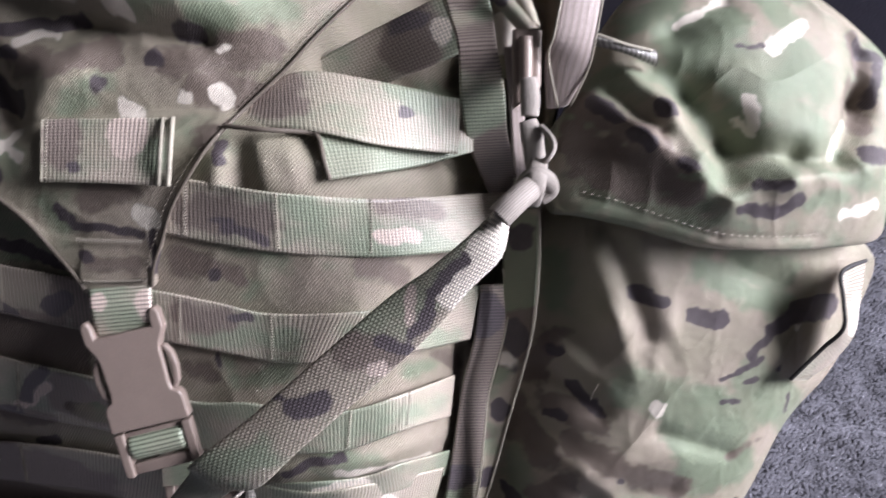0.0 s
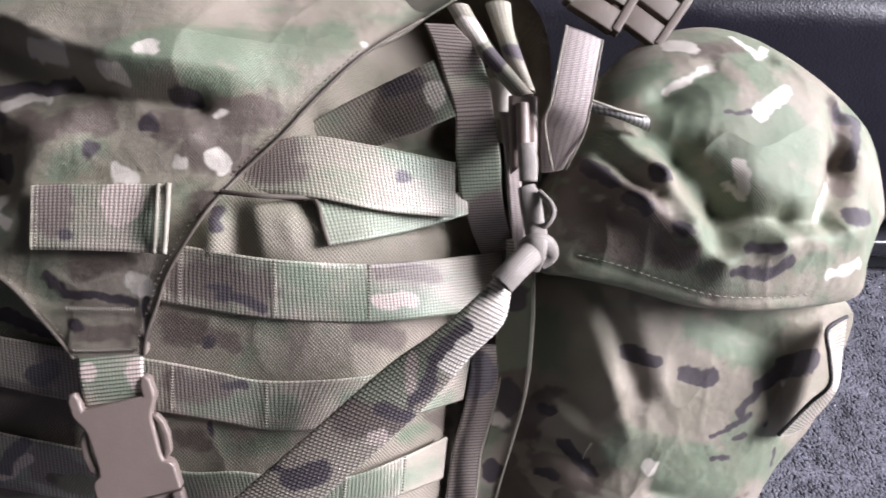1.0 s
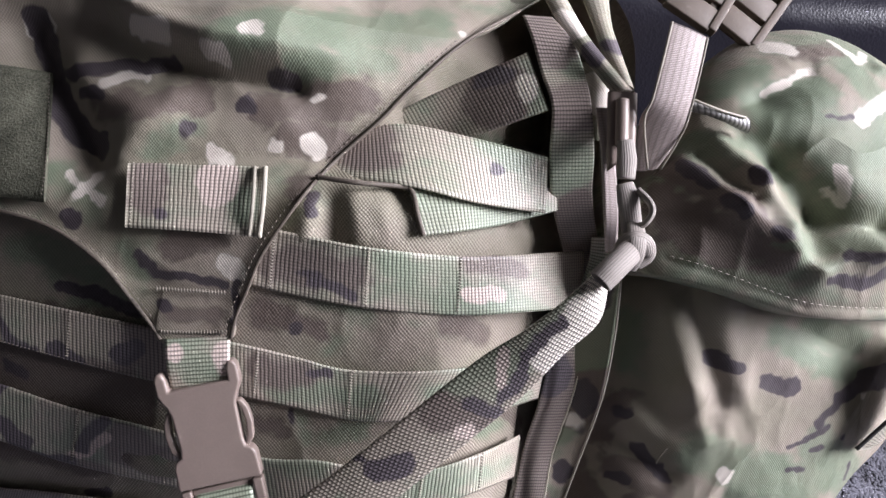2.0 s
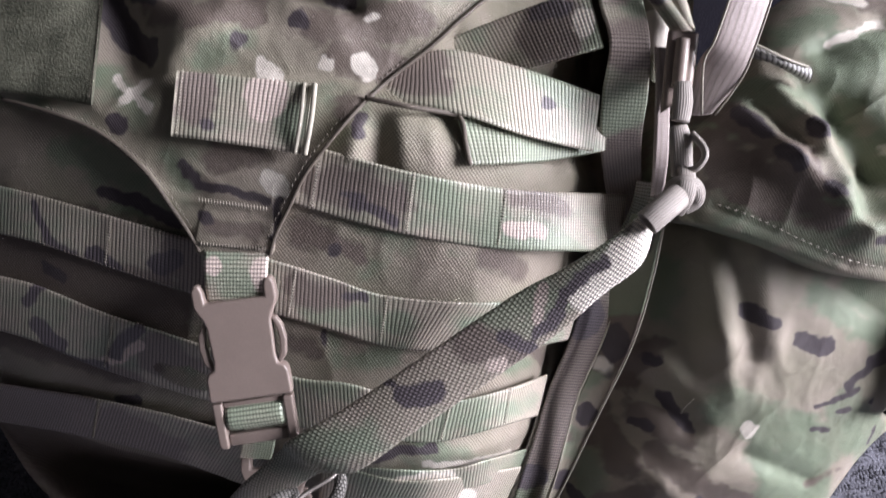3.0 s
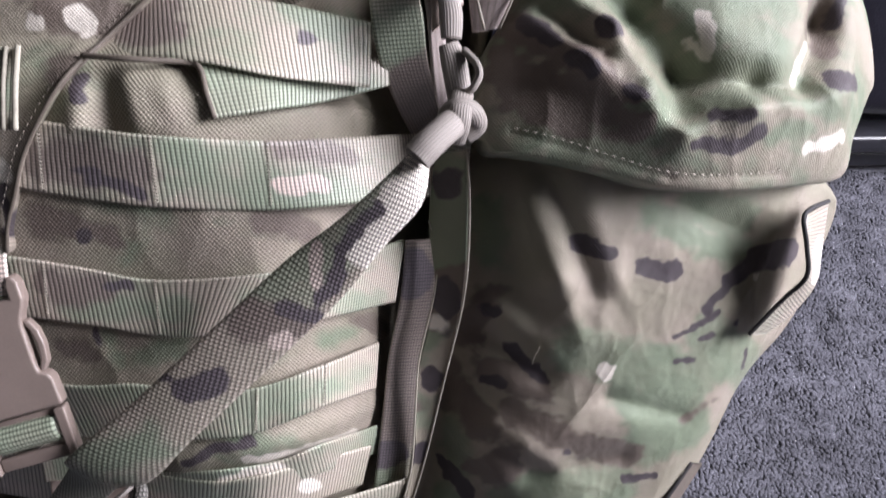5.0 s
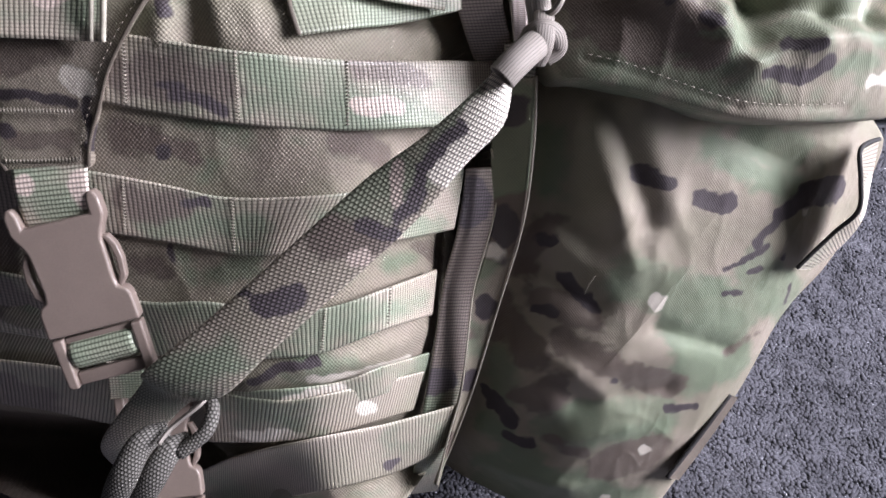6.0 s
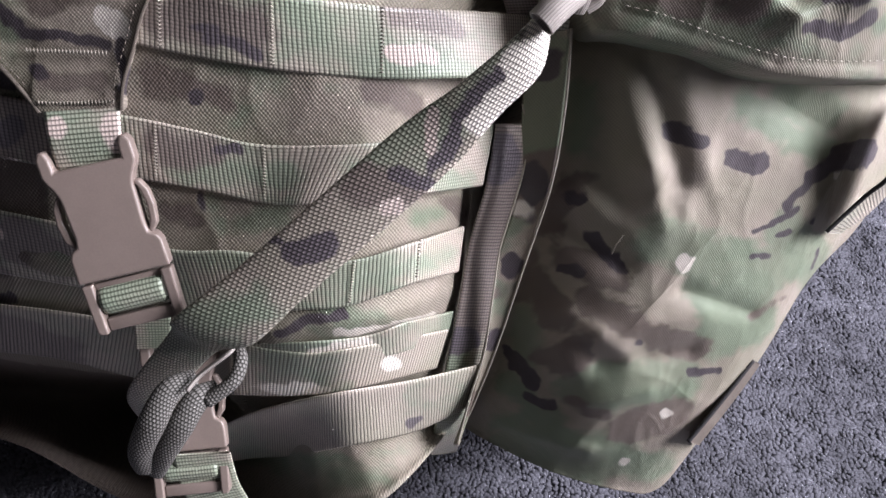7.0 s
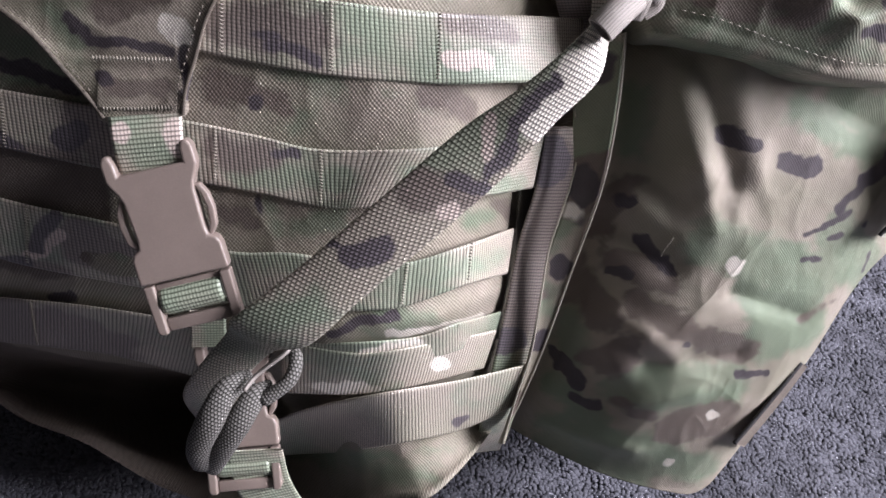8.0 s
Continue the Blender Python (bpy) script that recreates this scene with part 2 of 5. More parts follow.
# the printed shapes that can be told apart on each part, a few with shade or sheen put in: brush strokes, as a radius
# and the line that it follows
PRINT = {
    "pocket": {
        "green": [(0.0189, (0.0562, 0.279), (0.0971, 0.2867)), (0.0148, (0.0786, 0.3365), (0.1279, 0.338)), (0.0154, (0.1445, 0.3665), (0.1626, 0.3969)), (0.0126, (0.1682, 0.4205), (0.1987, 0.4009)), (0.0098, (0.152, 0.4841), (0.1774, 0.4799)), (0.0063, (0.0573, 0.4872), (0.0625, 0.4622)), (0.0074, (0.1331, 0.481), (0.16, 0.4667), (0.1826, 0.4618)), (0.0124, (0.1023, 0.4185), (0.1437, 0.4038), (0.1777, 0.4052)), (0.0139, (0.1425, 0.3884), (0.1673, 0.3713)), (0.0089, (0.1272, 0.3981), (0.1378, 0.3768)), (0.0074, (0.1057, 0.3391), (0.1338, 0.3438)), (0.012, (0.0511, 0.2984), (0.0854, 0.2956), (0.1285, 0.2798)), (0.009, (0.0443, 0.3293), (0.0668, 0.3073)), (0.0061, (0.0449, 0.3747), (0.0518, 0.3468))],
        # the strokes at the pocket's left hold painted shade along with brown print
        "brown": [(0.0087, (0.039, 0.4166), (0.0441, 0.3868)), (0.0066, (0.0661, 0.3457), (0.076, 0.3534)), (0.0077, (0.0745, 0.3848), (0.096, 0.3735), (0.1346, 0.3582)), (0.0122, (0.1067, 0.3105), (0.1283, 0.3179)), (0.0068, (0.062, 0.4074), (0.0858, 0.3975)), (0.0081, (0.0488, 0.3935), (0.0625, 0.3747)), (0.006, (0.0587, 0.3496), (0.0718, 0.363)), (0.0029, (0.163, 0.3776), (0.1814, 0.3847)), (0.0055, (0.0535, 0.4236), (0.0617, 0.444)), (0.0028, (0.0752, 0.3248), (0.0924, 0.3187))],
        "dark": [(0.0034, (0.0977, 0.4687), (0.1117, 0.4638)), (0.0044, (0.1296, 0.4555), (0.1435, 0.4546)), (0.0024, (0.1005, 0.3643)), (0.0019, (0.133, 0.3449), (0.1494, 0.3449)), (0.0032, (0.0535, 0.3225), (0.0647, 0.3209)), (0.0032, (0.0597, 0.4381), (0.0637, 0.4374)), (0.0025, (0.0603, 0.4012), (0.0701, 0.4)), (0.0025, (0.0421, 0.3495), (0.0461, 0.3402)), (0.004, (0.0721, 0.4174), (0.0868, 0.4038)), (0.0037, (0.0456, 0.3468), (0.0556, 0.331)), (0.0017, (0.1487, 0.4218), (0.1659, 0.4307)), (0.0031, (0.1653, 0.4342), (0.1747, 0.4461)), (0.0048, (0.1744, 0.4483), (0.188, 0.4551)), (0.0071, (0.1923, 0.4577), (0.212, 0.4608)), (0.0017, (0.1638, 0.43), (0.1729, 0.4319)), (0.0017, (0.183, 0.4272)), (0.002, (0.1645, 0.4199), (0.1714, 0.4211)), (0.0017, (0.152, 0.4093), (0.1625, 0.4097)), (0.0015, (0.1939, 0.4093), (0.1968, 0.4019))],
        "cream": [(0.0048, (0.1164, 0.4068)), (0.0039, (0.1254, 0.3189)), (0.003, (0.1093, 0.285)), (0.0017, (0.1901, 0.4528), (0.1916, 0.45))],
    },
    "flap": {
        "green": [(0.0107, (0.1127, 0.5774), (0.1414, 0.562)), (0.0109, (0.1539, 0.5504), (0.1674, 0.5385)), (0.0066, (0.1079, 0.583), (0.1197, 0.5946)), (0.0094, (0.1059, 0.5888), (0.1321, 0.594)), (0.0114, (0.1287, 0.5735), (0.1575, 0.5661)), (0.0113, (0.1388, 0.5544), (0.1634, 0.5433)), (0.0087, (0.1513, 0.6158), (0.156, 0.596)), (0.0112, (0.1553, 0.578), (0.1723, 0.5655)), (0.0069, (0.1043, 0.5679), (0.1226, 0.545)), (0.0044, (0.1411, 0.5325), (0.1859, 0.523)), (0.0036, (0.1677, 0.5097), (0.186, 0.5152)), (0.0067, (0.0911, 0.5951), (0.1081, 0.6042))],
        "brown": [(0.0077, (0.0625, 0.5378), (0.0796, 0.5196)), (0.0062, (0.0923, 0.5196), (0.1122, 0.5145)), (0.0061, (0.0644, 0.5563), (0.0879, 0.5377), (0.1073, 0.5264)), (0.0067, (0.0773, 0.5324), (0.0997, 0.5221)), (0.0039, (0.07, 0.5198), (0.0925, 0.5133)), (0.0038, (0.1291, 0.6139), (0.1476, 0.6195)), (0.0055, (0.1969, 0.5896), (0.2081, 0.5756), (0.1991, 0.5487)), (0.0042, (0.1947, 0.5675), (0.1886, 0.5579)), (0.0039, (0.06, 0.5455), (0.0624, 0.525))],
        "cream": [(0.002, (0.1104, 0.5932), (0.1324, 0.6049)), (0.0024, (0.1517, 0.6248), (0.1584, 0.6123), (0.1681, 0.6204)), (0.0037, (0.1493, 0.58), (0.1668, 0.5936)), (0.0029, (0.1368, 0.5549), (0.1386, 0.5446)), (0.0026, (0.1869, 0.5489), (0.1798, 0.5338)), (0.0026, (0.1882, 0.5061), (0.2103, 0.5121)), (0.0044, (0.1179, 0.6197), (0.1272, 0.6174)), (0.0016, (0.1325, 0.5468), (0.1381, 0.5416))],
        "dark": [(0.0046, (0.0981, 0.55)), (0.0035, (0.1068, 0.5274), (0.1095, 0.5266)), (0.0026, (0.1401, 0.5171), (0.1535, 0.5181)), (0.0027, (0.1334, 0.5063), (0.1533, 0.5085), (0.1611, 0.5125)), (0.0011, (0.1329, 0.5815), (0.1451, 0.5813)), (0.0036, (0.1976, 0.5341), (0.2172, 0.5349)), (0.0031, (0.2002, 0.5885), (0.2145, 0.5828), (0.2071, 0.5608)), (0.0033, (0.0693, 0.5544), (0.0791, 0.5471)), (0.0035, (0.0858, 0.5396), (0.0922, 0.5349))],
    },
    "lid": {
        "brown": [(0.0066, (-0.1815, 0.5645), (-0.1411, 0.5718)), (0.0073, (-0.1166, 0.5656), (-0.0728, 0.5753)), (0.0087, (-0.1011, 0.5576), (-0.0787, 0.5549)), (0.0056, (-0.0822, 0.5418), (-0.095, 0.5333)), (0.0063, (-0.1475, 0.5073), (-0.1313, 0.514)), (0.0044, (-0.1502, 0.4812), (-0.131, 0.4812))],
        "green": [(0.0042, (-0.1588, 0.5483), (-0.1447, 0.5583)), (0.0097, (-0.1231, 0.5933), (-0.0433, 0.6106)), (0.0063, (-0.0984, 0.5842), (-0.0666, 0.5914)), (0.0051, (-0.2026, 0.5379), (-0.1818, 0.524)), (0.0037, (-0.1686, 0.506), (-0.1595, 0.4972))],
        "dark": [(0.0054, (-0.2153, 0.6043), (-0.2103, 0.5925), (-0.201, 0.5647), (-0.1944, 0.5552), (-0.1831, 0.5505)), (0.0029, (-0.1978, 0.5804), (-0.1692, 0.5835), (-0.1525, 0.5854)), (0.0024, (-0.1922, 0.5714), (-0.1813, 0.572)), (0.0041, (-0.1204, 0.5689)), (0.0035, (-0.1456, 0.5576)), (0.0046, (-0.1921, 0.5187)), (0.0029, (-0.1098, 0.5799), (-0.1011, 0.5789)), (0.002, (-0.1629, 0.504), (-0.1547, 0.498), (-0.1264, 0.4931)), (0.0037, (-0.1523, 0.4841)), (0.0022, (-0.1217, 0.4936), (-0.1222, 0.4782))],
        "cream": [(0.0055, (-0.2154, 0.602), (-0.2123, 0.6004)), (0.0039, (-0.1661, 0.5975), (-0.153, 0.5952)), (0.0028, (-0.1189, 0.5944), (-0.1136, 0.5956)), (0.0027, (-0.1344, 0.5871), (-0.1305, 0.5875)), (0.0015, (-0.0924, 0.5723), (-0.0896, 0.5728)), (0.002, (-0.0317, 0.6078)), (0.0041, (-0.0941, 0.5558), (-0.0904, 0.5524)), (0.0031, (-0.1087, 0.5529)), (0.0037, (-0.1351, 0.5481), (-0.1281, 0.546)), (0.0026, (-0.1815, 0.5382), (-0.1893, 0.5278)), (0.002, (-0.1961, 0.5363), (-0.1779, 0.5253)), (0.0046, (-0.1253, 0.5016), (-0.1213, 0.4995)), (0.0023, (-0.1804, 0.5761), (-0.1651, 0.5801))],
    },
    "body": {
        "green": [(0.0038, (-0.0947, 0.4334), (-0.0928, 0.4286)), (0.0031, (-0.0846, 0.4674), (-0.0788, 0.4729)), (0.0047, (-0.0837, 0.4275), (-0.0673, 0.4326)), (0.0035, (-0.0018, 0.4295), (-0.0126, 0.4278)), (0.0079, (-0.2171, 0.506), (-0.1839, 0.4959))],
        # first two: broad brown ground, also darkening left and foot in place of shade
        "brown": [(0.04, (-0.28, 0.45), (-0.2, 0.44)), (0.05, (-0.3, 0.3), (-0.2, 0.27)), (0.0058, (-0.1123, 0.4826), (-0.0874, 0.4748)), (0.0054, (-0.0315, 0.4814), (-0.0153, 0.4769)), (0.0043, (-0.1133, 0.4318), (-0.1042, 0.4296))],
        "dark": [(0.0027, (-0.098, 0.4767), (-0.098, 0.4746)), (0.0016, (-0.0984, 0.4392), (-0.0991, 0.4336)), (0.0023, (-0.0728, 0.3775), (-0.0589, 0.3835), (-0.0441, 0.3877)), (0.0034, (-0.1999, 0.49), (-0.1845, 0.4866), (-0.1643, 0.4801)), (0.0029, (-0.2311, 0.4533), (-0.2234, 0.4486)), (0.0033, (-0.0911, 0.5254), (-0.0911, 0.5316)), (0.0031, (-0.2019, 0.3881), (-0.1914, 0.3903))],
        "cream": [(0.0024, (-0.0466, 0.3783), (-0.0039, 0.3773))],
    },
    "row_one": {
        "brown": [(0.0078, (-0.1081, 0.5034), (-0.0732, 0.4991)), (0.0046, (-0.0234, 0.5067), (0.0006, 0.5065))],
        "dark": [(0.0024, (-0.09, 0.4961), (-0.0735, 0.4921)), (0.0017, (-0.0958, 0.5006), (-0.0877, 0.4997))],
        "pink": [(0.0034, (-0.0229, 0.4935), (-0.0101, 0.4943))],
    },
    "row_two": {
        "dark": [(0.0023, (-0.2328, 0.4805), (-0.2244, 0.4626), (-0.2137, 0.4602)), (0.0044, (-0.2053, 0.4619), (-0.195, 0.4562)), (0.0048, (-0.1747, 0.4611), (-0.1676, 0.4637)), (0.002, (-0.0894, 0.4572), (-0.0832, 0.456))],
        "brown": [(0.0089, (-0.1636, 0.4726), (-0.158, 0.4552)), (0.006, (-0.1957, 0.4495), (-0.1713, 0.4541)), (0.0061, (-0.1129, 0.4583), (-0.0931, 0.457))],
        "green": [(0.0056, (-0.1028, 0.4487), (-0.0631, 0.4483)), (0.0049, (-0.038, 0.4493), (0.0097, 0.4453))],
    },
    "row_three": {
        "dark": [(0.0048, (-0.236, 0.4244), (-0.2274, 0.4148)), (0.0036, (-0.221, 0.4075), (-0.2038, 0.4063)), (0.0031, (-0.1991, 0.4147), (-0.1864, 0.4292)), (0.0024, (-0.2329, 0.4436), (-0.2416, 0.4345))],
        "brown": [(0.0102, (-0.1776, 0.4184), (-0.1633, 0.411)), (0.0048, (-0.2128, 0.4053), (-0.1902, 0.4031))],
        "cream": [],
        "pink": [(0.0032, (-0.2028, 0.4097), (-0.1857, 0.4212))],
        "green": [(0.0058, (-0.1033, 0.4147), (-0.0869, 0.4137)), (0.0041, (-0.0246, 0.4064), (0.0026, 0.4111))],
    },
    "diagonal": {
        # cream print at the upper end, widened to carry the window's sheen
        "cream": [(0.0075, (0.028, 0.496), (0.0073, 0.4713))],
        "pink": [(0.0024, (-0.0108, 0.4709), (-0.0091, 0.4575)), (0.0035, (-0.0243, 0.4373))],
        "dark": [(0.0028, (0.0123, 0.4852), (-0.0013, 0.4711), (-0.0041, 0.455), (-0.0094, 0.4527)), (0.0035, (-0.0224, 0.4504), (-0.0114, 0.4462)), (0.0048, (-0.061, 0.4188), (-0.048, 0.4216)), (0.0022, (-0.0741, 0.4256), (-0.0654, 0.4236))],
        "brown": [(0.0074, (-0.0353, 0.4458), (-0.0179, 0.444)), (0.0036, (0.0214, 0.499), (0.03, 0.5003))],
        "green": [(0.008, (-0.0968, 0.3907), (-0.0761, 0.3979)), (0.0072, (-0.1131, 0.3762), (-0.1015, 0.3811))],
    },
}


# folds in the cloth: from, to, width, height
BODY_FOLDS = [
    ((0.0757, 0.5738), (0.0841, 0.4941), 0.012, -0.045),
    ((-0.0130, 0.5782), (0.0598, 0.6133), 0.008, -0.028),
    ((-0.0503, 0.5756), (-0.0226, 0.5813), 0.005, -0.016),
    ((-0.0918, 0.5254), (-0.0930, 0.5146), 0.006, 0.006),
    ((-0.0751, 0.5315), (-0.0715, 0.5167), 0.006, 0.005),
    ((-0.0834, 0.5284), (-0.0821, 0.5135), 0.004, -0.004),
    ((-0.0618, 0.5283), (-0.0595, 0.5156), 0.006, 0.003),
    ((-0.3409, 0.2869), (-0.2587, 0.2748), 0.008, 0.010),
    ((-0.3424, 0.2524), (-0.2674, 0.2617), 0.007, -0.006),
    ((-0.1080, 0.2145), (-0.0282, 0.2508), 0.007, 0.008),
    ((-0.0748, 0.3764), (0.0045, 0.3897), 0.006, 0.006),
]
LID_FOLDS = [
    ((-0.1556, 0.5833), (-0.1007, 0.5776), 0.003, -0.006),
    ((-0.1666, 0.5991), (-0.1354, 0.5894), 0.007, 0.008),
    ((-0.1211, 0.5919), (-0.0847, 0.5912), 0.012, 0.010),
    ((-0.2159, 0.5956), (-0.1874, 0.5463), 0.007, -0.010),
    ((-0.1930, 0.5782), (-0.1691, 0.5666), 0.009, 0.006),
    ((-0.1727, 0.5470), (-0.1519, 0.5696), 0.008, 0.006),
    ((-0.1485, 0.5553), (-0.1055, 0.5622), 0.008, 0.004),
]
POCKET_FOLDS = [
    ((0.0690, 0.5029), (0.0897, 0.4528), 0.007, 0.005),
    ((0.0897, 0.4528), (0.1024, 0.4238), 0.005, 0.004),
    ((0.0599, 0.4940), (0.0832, 0.4261), 0.008, -0.004),
    ((0.0820, 0.5004), (0.1080, 0.4454), 0.004, -0.004),
    ((0.0959, 0.5006), (0.1147, 0.4533), 0.006, 0.003),
    ((0.1093, 0.4506), (0.1121, 0.4267), 0.005, 0.0025),
    ((0.0571, 0.4271), (0.0869, 0.4050), 0.006, -0.0056),
    ((0.0627, 0.4386), (0.0880, 0.4207), 0.0075, 0.0042),
    ((0.0506, 0.3749), (0.0691, 0.3485), 0.0075, 0.0056),
    ((0.0440, 0.3607), (0.0695, 0.3242), 0.0075, -0.0049),
    ((0.0655, 0.3774), (0.0978, 0.3548), 0.005, 0.004),
    ((0.0819, 0.3699), (0.1316, 0.3797), 0.007, 0.004),
    ((0.0847, 0.3507), (0.1305, 0.3575), 0.005, -0.004),
    ((0.0803, 0.3259), (0.1104, 0.3347), 0.006, 0.004),
    ((0.1195, 0.3923), (0.1611, 0.3784), 0.004, -0.003),
    ((0.1173, 0.4944), (0.1802, 0.4722), 0.0075, -0.007),
    ((0.0459, 0.2988), (0.0870, 0.2934), 0.005, 0.005),
]
FLAP_FOLDS = [
    ((0.0666, 0.5611), (0.0915, 0.5383), 0.006, 0.007),
    ((0.0915, 0.5383), (0.1126, 0.5215), 0.006, 0.007),
    ((0.0840, 0.5685), (0.0999, 0.5511), 0.0045, 0.007),
    ((0.0999, 0.5511), (0.1138, 0.5310), 0.0045, 0.007),
    ((0.0766, 0.5597), (0.0969, 0.5404), 0.0028, -0.005),
    ((0.0982, 0.5697), (0.1132, 0.5568), 0.007, -0.007),
    ((0.1132, 0.5568), (0.1283, 0.5363), 0.007, -0.007),
    ((0.1283, 0.5363), (0.1285, 0.5193), 0.007, -0.007),
    ((0.1178, 0.5179), (0.1281, 0.5110), 0.0055, 0.006),
    ((0.1281, 0.5110), (0.1543, 0.5199), 0.0055, 0.006),
    ((0.1543, 0.5199), (0.2048, 0.5292), 0.0055, 0.006),
    ((0.1324, 0.5338), (0.1589, 0.5306), 0.004, -0.005),
    ((0.1589, 0.5306), (0.1825, 0.5296), 0.004, -0.005),
    ((0.1701, 0.6109), (0.1971, 0.5925), 0.003, 0.004),
    ((0.1971, 0.5925), (0.2176, 0.5849), 0.003, 0.004),
    ((0.2022, 0.5831), (0.1994, 0.5604), 0.006, -0.01),
    ((0.1994, 0.5604), (0.1848, 0.5340), 0.006, -0.01),
    ((0.0864, 0.5810), (0.1086, 0.5888), 0.005, -0.004),
    ((0.1086, 0.5888), (0.1316, 0.6024), 0.005, -0.004),
    ((0.1339, 0.5908), (0.1771, 0.5893), 0.01, 0.003),
    ((0.1441, 0.5495), (0.1671, 0.5410), 0.008, 0.004),
    ((0.0647, 0.5135), (0.1270, 0.4950), 0.0016, -0.0016),
    ((0.1270, 0.4950), (0.1791, 0.4959), 0.0016, -0.0016),
]


# ---- shape of the cloth, in the pack's own axes: u across, v up the leaning front, w out of it ----
_rng = np.random.default_rng(7)
_turns = _rng.uniform(0, 2 * np.pi, 4096)


def lattice(x, y, seed):
    """Smooth gradient noise, about -0.7 to 0.7."""
    x0, y0 = np.floor(x).astype(int), np.floor(y).astype(int)
    fx, fy = x - x0, y - y0
    sx, sy = fx ** 3 * (fx * (fx * 6 - 15) + 10), fy ** 3 * (fy * (fy * 6 - 15) + 10)

    def corner(i, j):
        a = _turns[((x0 + i) * 73 + (y0 + j) * 1399 + seed * 617) % 4096]
        return np.cos(a) * (fx - i) + np.sin(a) * (fy - j)
    top = corner(0, 0) * (1 - sx) + corner(1, 0) * sx
    low = corner(0, 1) * (1 - sx) + corner(1, 1) * sx
    return top * (1 - sy) + low * sy


def crumple(u, v, seed, size, height):
    """Small wandering creases: sharp crests between soft hollows."""
    x = u + 0.02 * lattice(u * 18, v * 18, seed + 1)
    y = v + 0.02 * lattice(u * 18, v * 18, seed + 2)
    a = 1 - np.minimum(1, 3.2 * np.abs(lattice(x / size, y / (size * 1.7), seed)))
    return height * (a * a * step(lattice(u * 22, v * 22, seed + 5), -0.35, 0.35) - 0.3)


def ridge(u, v, a, b, width, height):
    """A soft crease or fold along the line a-b."""
    du, dv = b[0] - a[0], b[1] - a[1]
    k = np.clip(((u - a[0]) * du + (v - a[1]) * dv) / (du * du + dv * dv), 0, 1)
    d2 = (u - a[0] - k * du) ** 2 + (v - a[1] - k * dv) ** 2
    return height * np.exp(-(d2 / (2 * width * width)) ** 0.85)


def step(x, lo, hi):
    k = np.clip((x - lo) / (hi - lo), 0, 1)
    return k * k * (3 - 2 * k)


def w_body(u, v):
    d = v - 0.525
    rise = np.where(d < 0, 0.44, 1.05) * (np.sqrt(d * d + 0.02 ** 2) - 0.02)
    w = 0.110 - rise - 0.9 * np.minimum(u + 0.08, 0) ** 2 - 0.042 * step(u, -0.066, -0.026) * step(v, 0.522, 0.546) - 11.5 * np.maximum(u + 0.055, 0) ** 2 - 60.0 * np.maximum(u, 0) ** 2 - (2.5 + 8.5 * step(-u, 0.06, 0.15)) * np.maximum(0.42 - v, 0) ** 2 + crumple(u, v, 60, 0.035, 0.0010)
    for a, b, width, height in BODY_FOLDS:
        w = w + ridge(u, v, a, b, width, height)
    return w


def w_lid(u, v):
    sag = np.interp(u, (-0.188, -0.174, -0.154, -0.138, -0.118, -0.099), (0.604, 0.597, 0.588, 0.582, 0.578, 0.577))
    lift = 0.017 * step(v - sag, -0.002, 0.014) * step(-u, 0.07, 0.115)
    w = 0.098 - 2.2 * np.maximum(u + 0.09, 0) ** 2 - 0.4 * np.minimum(u + 0.1, 0) ** 2 - 0.7 * np.maximum(v - 0.605, 0) + lift
    w = np.maximum(w_body(u, v), w) + 0.005 + crumple(u, v, 64, 0.042, 0.0012) + crumple(u, v, 77, 0.018, 0.0004)
    for a, b, width, height in LID_FOLDS:
        w = w + ridge(u, v, a, b, width, height)
    return w


def w_pocket(u, v):
    w = 0.050 + 0.40 * (v - 0.46) - 0.5 * np.maximum(0.44 - v, 0) ** 2 - 2.0 * np.maximum(0.335 - v, 0) ** 2 * step(-u, -0.14, -0.05) - np.where(u < 0.1, 10.0, 3.0) * (u - 0.10) ** 2 + crumple(u, v, 68, 0.040, 0.0013) + crumple(u, v, 76, 0.018, 0.0004)
    for a, b, width, height in POCKET_FOLDS:
        w = w + ridge(u, v, a, b, width, height)
    return w


def w_flap(u, v):
    w = 0.100 - 4.2 * (v - 0.535) ** 2 - np.where(u > 0.13, 4.4, 1.4) * (u - 0.13) ** 2 + crumple(u, v, 72, 0.034, 0.0016) + crumple(u, v, 75, 0.017, 0.0005)
    for a, b, width, height in FLAP_FOLDS:
        w = w + ridge(u, v, a, b, width, height)
    return w


# ---- building helpers ----
def part(name, data, material, parent, label=""):
    """One mesh object under a thing or a part."""
    if isinstance(data, bmesh.types.BMesh):
        me = bpy.data.meshes.new(name)
        data.to_mesh(me)
        data.free()
        data = me
    if not data.materials:
        data.materials.append(material)
    ob = new(name, data)
    ob.parent = parent
    return tagged(ob, label)


def mesh_of(name, verts, faces, smooth=True):
    me = bpy.data.meshes.new(name)
    me.from_pydata([tuple(map(float, p)) for p in verts], [], [tuple(map(int, f)) for f in faces])
    me.polygons.foreach_set("use_smooth", [smooth] * len(me.polygons))
    me.update()
    return me


